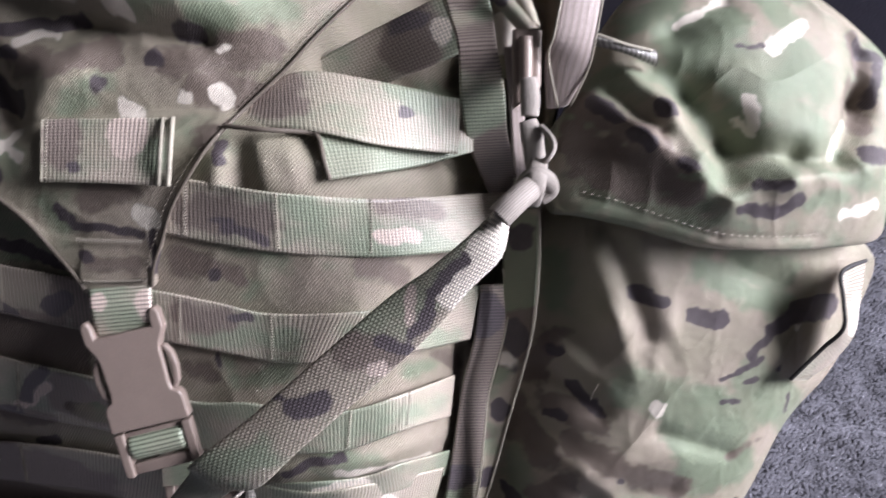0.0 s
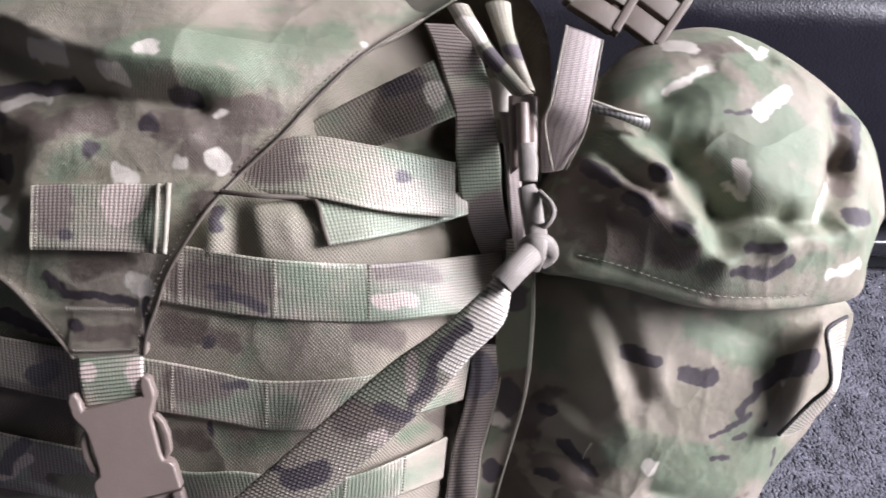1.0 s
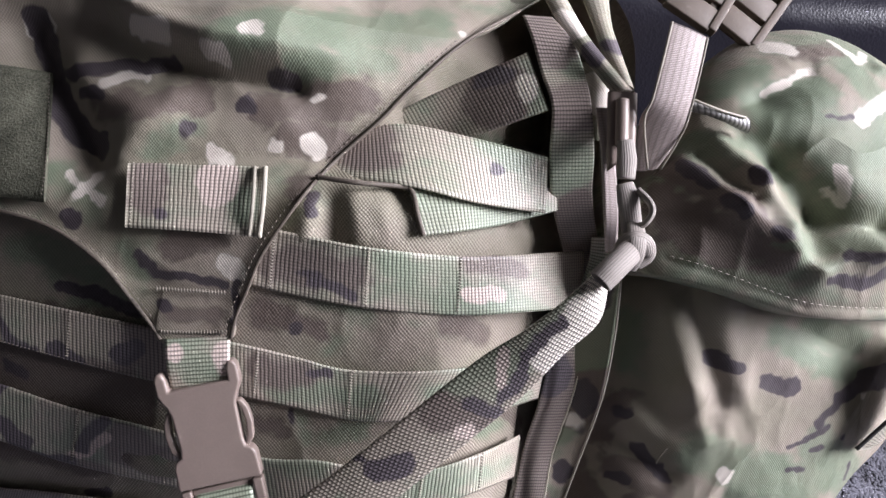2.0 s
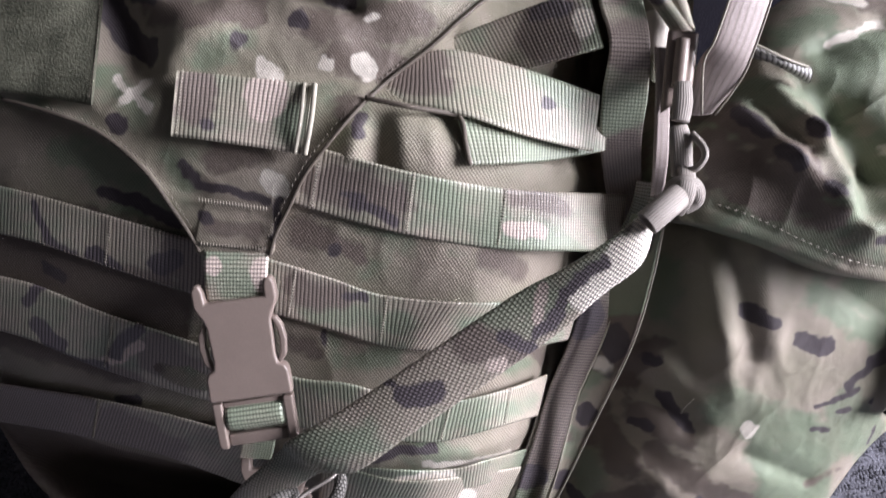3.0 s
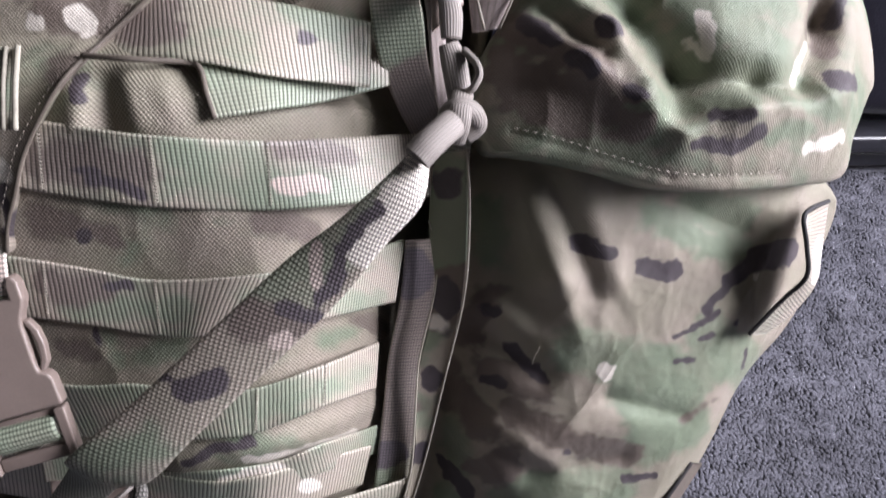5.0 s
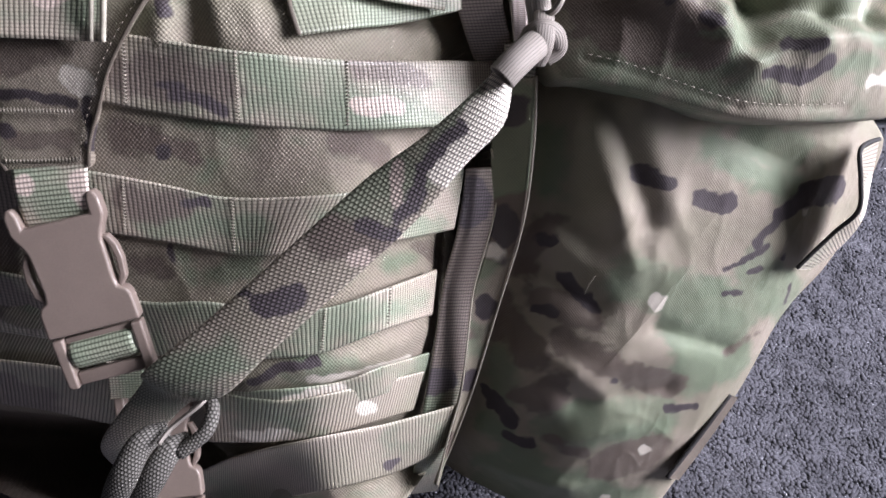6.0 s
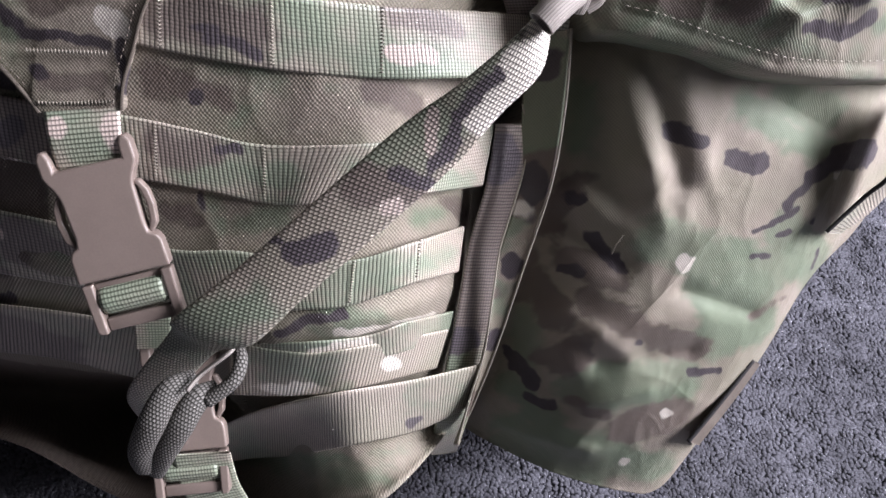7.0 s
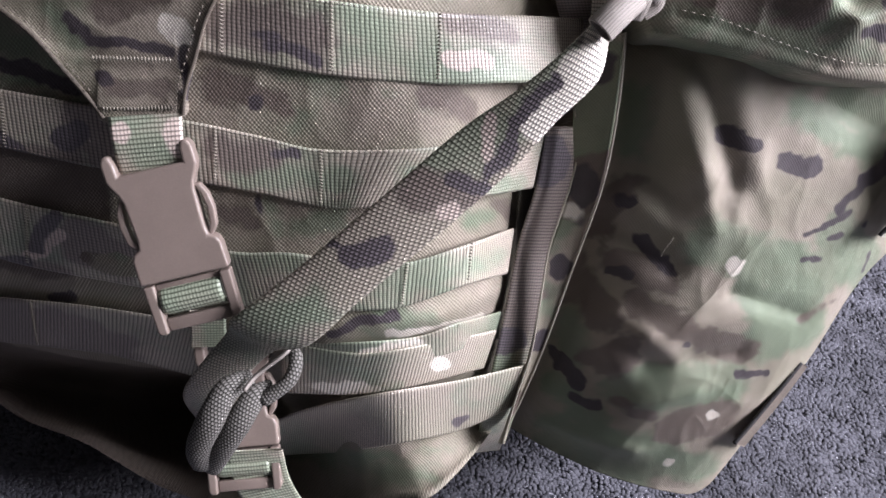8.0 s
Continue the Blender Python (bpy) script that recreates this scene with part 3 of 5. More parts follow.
def curve(points, n, closed=False):
    """A smooth line through points: n steps from each one to the next."""
    p = np.array(points, float)
    m = len(p)
    idx = (lambda i: i % m) if closed else (lambda i: min(max(i, 0), m - 1))
    out = []
    for i in range(m if closed else m - 1):
        a, b, c, d = (p[idx(i + k)] for k in (-1, 0, 1, 2))
        for k in range(n):
            t = k / n
            out.append(0.5 * (2 * b + (c - a) * t + (2 * a - 5 * b + 4 * c - d) * t * t + (3 * b - a - 3 * c + d) * t ** 3))
    if not closed:
        out.append(p[-1])
    return np.array(out)


def spots_field(u, v, spots, start):
    """How far inside the nearest of some uneven shapes each place lies, in metres: ovals (u, v, radius, radius, degrees) and brush strokes (radius, (u, v), (u, v), ...)."""
    wu = u + 0.003 * lattice(u * 90, v * 90, 3) + 0.001 * lattice(u * 300, v * 300, 4)
    wv = v + 0.003 * lattice(u * 90, v * 90, 5) + 0.001 * lattice(u * 300, v * 300, 6)
    best = start
    for radius, *line in (x for x in spots if isinstance(x[1], tuple)):
        for (a, b), (c, d) in zip(line, line[1:] or line):
            k = np.clip(((wu - a) * (c - a) + (wv - b) * (d - b)) / max(1e-9, (c - a) ** 2 + (d - b) ** 2), 0, 1)
            best = np.maximum(best, radius - np.hypot(wu - a - k * (c - a), wv - b - k * (d - b)))
    for a, b, ra, rb, turn in (x for x in spots if not isinstance(x[1], tuple)):
        c, s = math.cos(radians(turn)), math.sin(radians(turn))
        x, y = (wu - a) * c + (wv - b) * s, (wv - b) * c - (wu - a) * s
        best = np.maximum(best, (1 - np.sqrt((x / ra) ** 2 + (y / rb) ** 2)) * min(ra, rb))
    return best


def camo(me, seed, green=(), brown=(), dark=(), cream=(), pink=(), wild=1.0, wild_dark=1.0, plain=0.0, where=None):
    """Lays the print on a mesh: fields by chance, and the spots that are given."""
    n = len(me.vertices)
    co = np.empty(n * 3)
    me.vertices.foreach_get("co", co)
    co = co.reshape(-1, 3) if where is None else np.asarray(where)
    u, v = co[:, 0] + 0.013 * seed, co[:, 1] - 0.3 * co[:, 2] + 0.017 * seed
    ragged = 0.25 * lattice(u * 70, v * 110, seed + 9)
    fields = {
        "green": 0.05 * (lattice(u * 17, v * 24, seed) + ragged - 0.02) * wild - 0.012 * plain,
        "brown": 0.035 * (lattice(u * 14 + 5, v * 26, seed + 1) + ragged - 0.22) - (1 - wild) * 0.02,
        "dark": 0.016 * (lattice(u * 26, v * 58, seed + 2) + 0.6 * ragged - 0.40) - (1 - wild_dark) * 0.02,
        "cream": 0.016 * (lattice(u * 30 + 9, v * 52, seed + 3) + 0.6 * ragged - 0.47) - (1 - wild_dark) * 0.02,
        "pink": np.full(n, -0.02),
    }
    for (name, start), spots in zip(fields.items(), (green, brown, dark, cream, pink)):
        value = spots_field(co[:, 0], co[:, 1], spots, start)
        if name in ("green", "brown"):
            value = value + 0.004 * lattice(u * 48, v * 75, seed + 20) + 0.0035 * lattice(u * 120, v * 210, seed + 21) + 0.002 * lattice(u * 300, v * 420, seed + 22)
        else:
            value = value + 0.0012 * lattice(u * 260, v * 330, seed + 23)
        at = me.attributes.new(name, "FLOAT", "POINT")
        at.data.foreach_set("value", value.astype(np.float32))
    return me


def pillow(name, centre, rim, front, back=-0.26, rings=110, steps=24, puff=0.02, shrink=0.80, depth=None, soft=0.80, tuck=False):
    """A stuffed cloth form: its outline (u, v, w) seen from the front, the front's height over it, and sides that run back."""
    line = curve(rim, steps, closed=True)
    n = len(line)
    c = np.array(centre)
    if tuck:
        line[:, 2] = np.minimum(line[:, 2], front(line[:, 0], line[:, 1]))
    rows = []
    for k in range(1, rings + 1):
        r = k / rings
        uv = c + (line[:, :2] - c) * r
        fade = np.clip((r - soft) / (1 - soft), 0, 1)
        fade = 1 - np.sqrt(np.maximum(1 - fade * fade, 0))
        w = front(uv[:, 0], uv[:, 1]) * (1 - fade) + line[:, 2] * fade
        rows.append(np.c_[uv, w])
    end_w = line[:, 2] - depth if depth else np.full(n, back)
    out = (line[:, :2] - c) / np.linalg.norm(line[:, :2] - c, axis=1)[:, None]
    for k in range(1, 15):
        t = k / 14
        w = line[:, 2] + (end_w - line[:, 2]) * t
        uv = line[:, :2] + out * (puff * math.sin(math.pi * min(1, t * 1.6)) * 0.5) - (line[:, :2] - c) * (1 - shrink) * t * t
        rows.append(np.c_[uv, w])
    verts = np.concatenate([[[*c, float(front(c[0], c[1]))]], *rows, [[*c, float(front(c[0], c[1])) - 0.05 if depth else back]]])
    faces = [(0, 1 + i, 1 + (i + 1) % n) for i in range(n)]
    for k in range(len(rows) - 1):
        a, b = 1 + k * n, 1 + (k + 1) * n
        faces += [(a + i, b + i, b + (i + 1) % n, a + (i + 1) % n) for i in range(n)]
    last, end = 1 + (len(rows) - 1) * n, len(verts) - 1
    faces += [(last + (i + 1) % n, last + i, end) for i in range(n)]
    return mesh_of(name, verts, faces)


def ribbon(name, one, two, thick=0.0014, n=10, across=8, bulge=0.0, face=1):
    """Flat tape between two edge lines, with thickness and softly rounded selvedges; mapped in metres along and across."""
    a, b = curve(one, n), curve(two, n)
    mid = (a + b) / 2
    run = np.r_[0, np.cumsum(np.linalg.norm(np.diff(mid, axis=0), axis=1))]
    along = np.gradient(mid, axis=0)
    normal = np.cross(b - a, along)
    normal /= np.linalg.norm(normal, axis=1)[:, None] + 1e-12
    if normal[:, 2].sum() * face < 0:
        normal = -normal
    width = np.linalg.norm(b - a, axis=1).mean()
    ring, spread = [], []
    for k in range(across + 1):
        s = k / across
        ring.append((s, 0.5 * thick * (0.35 if k in (0, across) else 1) + bulge * (1 - (2 * s - 1) ** 2)))
    for k in range(across, -1, -1):
        s = k / across
        ring.append((s, -0.5 * thick * (0.35 if k in (0, across) else 1) + bulge * (1 - (2 * s - 1) ** 2)))
    m = len(ring)
    verts = np.concatenate([a[i] + (b[i] - a[i]) * np.array([[s] for s, _ in ring]) + normal[i] * np.array([[h] for _, h in ring]) for i in range(len(mid))])
    faces, uvs = [], []
    for i in range(len(mid) - 1):
        for j in range(m):
            k = (j + 1) % m
            faces.append((i * m + j, i * m + k, (i + 1) * m + k, (i + 1) * m + j))
            uvs += [(run[i], ring[j][0] * width), (run[i], ring[k][0] * width), (run[i + 1], ring[k][0] * width), (run[i + 1], ring[j][0] * width)]
    faces.append(tuple(range(m)))
    faces.append(tuple(range((len(mid) - 1) * m, len(mid) * m))[::-1])
    uvs += [(0, s * width) for s, _ in ring] + [(run[-1], s * width) for s, _ in ring][::-1]
    me = mesh_of(name, verts, faces)
    layer = me.uv_layers.new(name="UVMap")
    layer.data.foreach_set("uv", np.array(uvs, np.float32).ravel())
    return me


def tube(name, points, radius, n=8, sides=8, flat=1.0, closed=False, taper=None):
    """A round or flattened cord along a smooth line."""
    p = curve(points, n, closed)
    along = np.gradient(p, axis=0)
    if closed:
        along = np.roll(p, -1, 0) - np.roll(p, 1, 0)
    along /= np.linalg.norm(along, axis=1)[:, None] + 1e-12
    side = np.cross(along, (0, 0, 1.0))
    side /= np.linalg.norm(side, axis=1)[:, None] + 1e-9
    up = np.cross(side, along)
    run = np.r_[0, np.cumsum(np.linalg.norm(np.diff(p, axis=0), axis=1))]
    verts, faces, uvs = [], [], []
    for i in range(len(p)):
        r = radius if taper is None else radius * np.interp(i / (len(p) - 1), (0, 0.5, 1), taper)
        for j in range(sides):
            t = 2 * math.pi * j / sides
            verts.append(p[i] + side[i] * r * math.cos(t) + up[i] * r * flat * math.sin(t))
    around = 2 * math.pi * radius / sides
    for i in range(len(p) if closed else len(p) - 1):
        o = (i + 1) % len(p)
        r0, r1 = run[i], run[o] if o else run[i] + 0.002
        for j in range(sides):
            k = (j + 1) % sides
            faces.append((i * sides + j, i * sides + k, o * sides + k, o * sides + j))
            uvs += [(r0, j * around), (r0, (j + 1) * around), (r1, (j + 1) * around), (r1, j * around)]
    if not closed:
        faces += [tuple(range(sides))[::-1], tuple(range((len(p) - 1) * sides, len(p) * sides))]
        uvs += [(0, 0)] * (2 * sides)
    me = mesh_of(name, verts, faces)
    layer = me.uv_layers.new(name="UVMap")
    layer.data.foreach_set("uv", np.array(uvs, np.float32).ravel())
    return me


def stitches(name, points, pitch=0.0028, size=0.00035, lift=0.0004, fill=0.7, zig=0.0):
    """A row of single stitches along a line; zig lays them across it, as a bar tack has them."""
    p = curve(points, 24)
    run = np.r_[0, np.cumsum(np.linalg.norm(np.diff(p, axis=0), axis=1))]
    verts, faces = [], []
    for k in range(max(1, int(run[-1] / pitch))):
        def place(d):
            return np.array([np.interp(d, run, p[:, i]) for i in range(3)])
        a, b = place(k * pitch), place(min(run[-1], (k + fill) * pitch))
        t = (b - a) / (np.linalg.norm(b - a) + 1e-12)
        side = np.cross(t, (0, 0, 1.0))
        side /= np.linalg.norm(side) + 1e-12
        if zig:
            a, b, side = a - side * zig, (a + b) / 2 + side * zig, t
        up = np.array((0, 0, 1.0))
        m = (a + b) / 2
        o = len(verts)
        verts += [a, b, m + side * size + up * lift, m - side * size + up * lift, m + up * (lift + size), m - up * size]
        faces += [(o, o + 2, o + 4), (o, o + 4, o + 3), (o + 1, o + 4, o + 2), (o + 1, o + 3, o + 4), (o, o + 5, o + 2), (o, o + 3, o + 5), (o + 1, o + 2, o + 5), (o + 1, o + 5, o + 3)]
    return mesh_of(name, verts, faces)


def block(lo, hi, bevel=0.0, segments=2):
    """A bevelled box between two corners."""
    bm = bmesh.new()
    bmesh.ops.create_cube(bm, size=1)
    for p in bm.verts:
        p.co = Vector([(lo[i] + hi[i]) / 2 + p.co[i] * (hi[i] - lo[i]) for i in range(3)])
    if bevel:
        bmesh.ops.bevel(bm, geom=bm.edges[:], offset=bevel, segments=segments, affect="EDGES", profile=0.5)
        for f in bm.faces:
            f.smooth = True
    return bm


def plate(outline, lo, hi, bevel=0.0008, holes=()):
    """A flat moulded piece: an outline (x, y) given depth from lo to hi, with softened edges."""
    bm = bmesh.new()
    vs = [bm.verts.new((x, y, lo)) for x, y in outline]
    f = bm.faces.new(vs)
    out = bmesh.ops.extrude_face_region(bm, geom=[f])
    for v in out["geom"]:
        if isinstance(v, bmesh.types.BMVert):
            v.co.z = hi
    bmesh.ops.recalc_face_normals(bm, faces=bm.faces[:])
    if bevel:
        bmesh.ops.bevel(bm, geom=bm.edges[:], offset=bevel, segments=3, affect="EDGES", profile=0.5, clamp_overlap=True)
    return bm


def sleeve(name, points, radius, wall=0.0011, n=8, sides=16, flat=1.0):
    """An open-ended roll of tape: a tube with an inside."""
    outer, inner = tube(name, points, radius, n, sides, flat), tube(name, points, radius - wall, n, sides, max(0.1, (radius * flat - wall) / (radius - wall)))
    a, b = ([tuple(p.co) for p in me.vertices] for me in (outer, inner))
    m, rings = len(a), len(a) // sides
    faces, uvs = [], []
    around = 2 * math.pi * radius / sides
    for i in range(rings - 1):
        for j in range(sides):
            k = (j + 1) % sides
            q = (i * sides + j, i * sides + k, (i + 1) * sides + k, (i + 1) * sides + j)
            faces += [q, tuple(m + x for x in q[::-1])]
            here = [(i * 0.0015, j * around), (i * 0.0015, (j + 1) * around), ((i + 1) * 0.0015, (j + 1) * around), ((i + 1) * 0.0015, j * around)]
            uvs += here + here[::-1]
    for i in (0, rings - 1):
        for j in range(sides):
            k = (j + 1) % sides
            faces.append((i * sides + j, m + i * sides + j, m + i * sides + k, i * sides + k))
            uvs += [(0, 0)] * 4
    bpy.data.meshes.remove(outer), bpy.data.meshes.remove(inner)
    me = mesh_of(name, a + b, faces)
    me.uv_layers.new(name="UVMap").data.foreach_set("uv", np.array(uvs, np.float32).ravel())
    return me


# ---- the room ----
def setting(name, bm, material, label, parent=None):
    ob = part(name, bm, material, parent)
    return tagged(ob, label, name.split("_")[0], kind="structure")


setting("floor", block((-3.4, -2.2, -0.06), (1.6, 1.9, 0.0)), CARPET, "dark grey cut-pile carpet floor")
setting("ceiling", block((-3.4, -2.2, 2.4), (1.6, 1.9, 2.5)), PAINT, "plain grey painted ceiling")
setting("wall_north", block((-3.4, 1.9, -0.06), (1.6, 2.02, 2.5)), PAINT, "plain grey painted wall behind sofa")
setting("wall_south", block((-3.4, -2.32, -0.06), (1.6, -2.2, 2.5)), PAINT, "plain grey painted wall")
setting("wall_west", block((-3.52, -2.32, -0.06), (-3.4, 2.02, 2.5)), PAINT, "plain grey painted wall")


def wall_with_opening():
    """The wall on the lit side, in four pieces round its window."""
    bm = bmesh.new()
    for lo, hi in (((1.6, -2.32, -0.06), (1.72, -0.42, 2.5)), ((1.6, 0.75, -0.06), (1.72, 2.02, 2.5)),
                   ((1.6, -0.42, -0.06), (1.72, 0.75, 0.64)), ((1.6, -0.42, 1.80), (1.72, 0.75, 2.5))):
        piece = block(lo, hi)
        me = bpy.data.meshes.new("piece")
        piece.to_mesh(me)
        piece.free()
        bm.from_mesh(me)
        bpy.data.meshes.remove(me)
    return bm


setting("wall_east", wall_with_opening(), PAINT, "plain grey painted wall with a window")
window_1 = tagged(new("window_1"), "white-framed window letting in dull daylight", "window", kind="structure")
for lo, hi in (((1.62, -0.42, 0.64), (1.68, 0.75, 0.69)), ((1.62, -0.42, 1.75), (1.68, 0.75, 1.80)), ((1.62, -0.42, 0.69), (1.68, -0.37, 1.75)),
               ((1.62, 0.70, 0.69), (1.68, 0.75, 1.75)), ((1.62, 0.14, 0.69), (1.68, 0.19, 1.75))):
    part("window_frame", block(lo, hi, 0.006), WHITE_PAINT, window_1)
for y0, y1 in ((-0.37, 0.14), (0.19, 0.70)):
    pane = part("pane", block((1.645, y0, 0.69), (1.651, y1, 1.75)), GLASS, window_1)
    pane.visible_shadow = False


def carpet_pile():
    """Short twisted tufts on the stretches of carpet beside the pack."""
    rng = np.random.default_rng(3)
    verts, faces = [], []
    for x0, x1, y0, y1 in ((-0.06, 0.76, 0.18, 0.73), (-0.56, -0.06, 0.12, 0.46)):
        xs, ys = np.meshgrid(np.arange(x0, x1, 0.0024), np.arange(y0, y1, 0.0024))
        p = np.c_[xs.ravel(), ys.ravel()] + rng.uniform(-0.0012, 0.0012, (xs.size, 2))
        drift = np.c_[lattice(p[:, 0] * 60, p[:, 1] * 60, 40), lattice(p[:, 0] * 60, p[:, 1] * 60, 41)] * 0.007
        gap = lattice(p[:, 0] * 75, p[:, 1] * 75, 42) + 0.6 * lattice(p[:, 0] * 24, p[:, 1] * 24, 43)
        lean = drift + rng.uniform(-0.0016, 0.0016, p.shape)
        radius, height, turn = rng.uniform(0.0016, 0.0024, len(p)), rng.uniform(0.0034, 0.0040, len(p)) + 0.0014 * gap, rng.uniform(0, 6.3, len(p))
        k = np.arange(4) * 1.5708
        c, q = np.cos(turn[:, None] + k), np.sin(turn[:, None] + k)
        low = np.stack([p[:, :1] + radius[:, None] * c, p[:, 1:] + radius[:, None] * q, np.full(c.shape, 0.0002)], -1)
        m = p + lean * 0.55
        mid = np.stack([m[:, :1] + 1.15 * radius[:, None] * c, m[:, 1:] + 1.15 * radius[:, None] * q, np.repeat(height[:, None] * 0.7, 4, 1)], -1)
        top = np.c_[p + lean, height][:, None]
        block_of = np.concatenate([low, mid, top], 1).reshape(-1, 3)
        o = sum(len(v) for v in verts) + np.arange(len(p)) * 9
        verts.append(block_of)
        for a in range(4):
            b = (a + 1) % 4
            faces += list(zip(o + a, o + b, o + 4 + b, o + 4 + a)) + list(zip(o + 4 + a, o + 4 + b, o + 8))
    verts = np.concatenate(verts)
    return mesh_of("carpet_pile", verts, faces)


PILE = tinted("grey_pile", (0.092, 0.091, 0.106), 0.95, grain=170, vary=0.35, bump=0.0006, spec=0.1)
tagged(part("carpet_pile", carpet_pile(), PILE, None), "dark blue-grey tufted carpet pile on the floor", "carpet", kind="stuff")

# ---- the sofa behind the pack ----
sofa = tagged(new("sofa"), "black leather sofa with a padded front on black rails", "sofa")
sofa.matrix_basis = pose(0, 0.715, 0)


def panel(lo, hi, bevel):
    """Upholstery: a soft-edged block with slow dents."""
    bm = block(lo, hi, bevel, 6)
    bmesh.ops.subdivide_edges(bm, edges=[e for e in bm.edges if e.calc_length() > 0.2], cuts=24, use_grid_fill=True)
    for p in bm.verts:
        q = noise.noise(p.co * 5) * 0.006 + noise.noise(p.co * 17) * 0.002
        p.co += Vector((0, q, q))
    for f in bm.faces:
        f.smooth = True
    return bm


part("front_panel", panel((-1.0, 0.0, 0.085), (1.05, 0.75, 0.355), 0.030), LEATHER, sofa)
part("seat_cushion", panel((-0.72, 0.028, 0.357), (0.78, 0.72, 0.475), 0.045), LEATHER, sofa)
part("backrest", panel((-0.85, 0.60, 0.40), (0.90, 0.85, 0.85), 0.06), LEATHER, sofa)
for x0, x1 in ((-1.0, -0.74), (0.80, 1.05)):
    part("armrest", panel((x0, 0.01, 0.30), (x1, 0.78, 0.62), 0.06), LEATHER, sofa)
part("rail", block((-0.98, -0.004, 0.048), (1.03, 0.03, 0.070), 0.004), BLACK_METAL, sofa)
part("rail", block((-0.98, 0.012, 0.014), (1.03, 0.05, 0.036), 0.005), BLACK_METAL, sofa)
for x in (-0.93, 0.93):
    for y in (0.05, 0.68):
        part("foot", block((x - 0.03, y - 0.03, 0.0), (x + 0.03, y + 0.03, 0.09), 0.004), BLACK_METAL, sofa)


# ---- the pack: leans back at 45 degrees against the sofa; its parts are built in the axes u, v, w ----
backpack = tagged(new("backpack"), "large camouflage army backpack with webbing straps leaning against the sofa", "backpack")
backpack.matrix_basis = pose(0, 0, 0, 45, 0, 0)

body = part("main_body", camo(pillow("main_body", (-0.14, 0.50), [
    (-0.2931, 0.2952, -0.1000), (-0.2418, 0.2700, -0.1000), (-0.1861, 0.2379, -0.1000), (-0.1120, 0.2438, -0.0600), (-0.0443, 0.2730, -0.0100), (-0.0191, 0.2825, -0.0050),
    (0.022, 0.315, -0.06), (0.045, 0.40, -0.05), (0.05, 0.50, -0.02), (0.07, 0.60, 0.0), (0.05, 0.68, -0.02), (-0.10, 0.74, 0.0),
    (-0.26, 0.72, 0.0), (-0.36, 0.60, 0.0), (-0.37, 0.48, 0.0), (-0.33, 0.38, -0.06)], w_body, back=-0.285, rings=170, steps=30, soft=0.62, shrink=0.97), 1,
    **PRINT["body"], wild=0.4, wild_dark=0.2, plain=0.6), CORDURA, backpack)

lid = part("lid", camo(pillow("lid", (-0.13, 0.60), [
    (-0.1549, 0.4680, 0.0942), (-0.1393, 0.4680, 0.0957), (-0.1245, 0.4704, 0.0968), (-0.1223, 0.4791, 0.1005), (-0.1172, 0.4917, 0.1058), (-0.1102, 0.5078, 0.1119), (-0.0955, 0.5295, 0.1168), (-0.0830, 0.5483, 0.1030),
    (-0.0651, 0.5666, 0.1014), (-0.0516, 0.5826, 0.0990), (-0.0305, 0.6047, 0.0928), (-0.0046, 0.6252, 0.0781),
    (0.06, 0.69, 0.06), (-0.06, 0.76, 0.03), (-0.22, 0.76, 0.03), (-0.36, 0.66, 0.04), (-0.33, 0.57, 0.06),
    (-0.2527, 0.5258, 0.0780), (-0.2254, 0.5212, 0.0960), (-0.2006, 0.5148, 0.1017), (-0.1792, 0.5015, 0.1039), (-0.1663, 0.4864, 0.0997), (-0.1577, 0.4746, 0.0958)],
    w_lid, depth=0.006, puff=0.0, shrink=0.99), 2,
    **PRINT["lid"], wild=0.25, wild_dark=0.0, plain=0.4), CLOTH, backpack)
tagged(lid, "camouflage lid flap tapering to a buckle tab")

pocket = part("side_pocket", camo(pillow("side_pocket", (0.115, 0.40), [
    (0.2419, 0.4874, 0.0000), (0.2386, 0.4606, -0.0050), (0.2341, 0.4405, -0.0120), (0.2237, 0.4164, -0.0200), (0.2068, 0.3873, -0.0400), (0.1866, 0.3419, -0.0450), (0.1564, 0.2912, -0.0500), (0.1340, 0.2624, -0.0500), (0.1057, 0.2644, -0.0450), (0.0515, 0.2783, -0.0400), (0.0182, 0.2933, -0.0350),
    (0.030, 0.34, -0.02), (0.034, 0.40, 0.0), (0.038, 0.47, 0.02), (0.06, 0.515, 0.03), (0.15, 0.53, 0.03), (0.205, 0.515, 0.01)], w_pocket, back=-0.25, rings=150, steps=30, tuck=True, puff=0.003, soft=0.7, shrink=0.97), 3,
    **PRINT["pocket"], wild=0.2, wild_dark=0.0, plain=1.0), CLOTH, backpack)
tagged(pocket, "bulging camouflage side pocket with creased cloth")

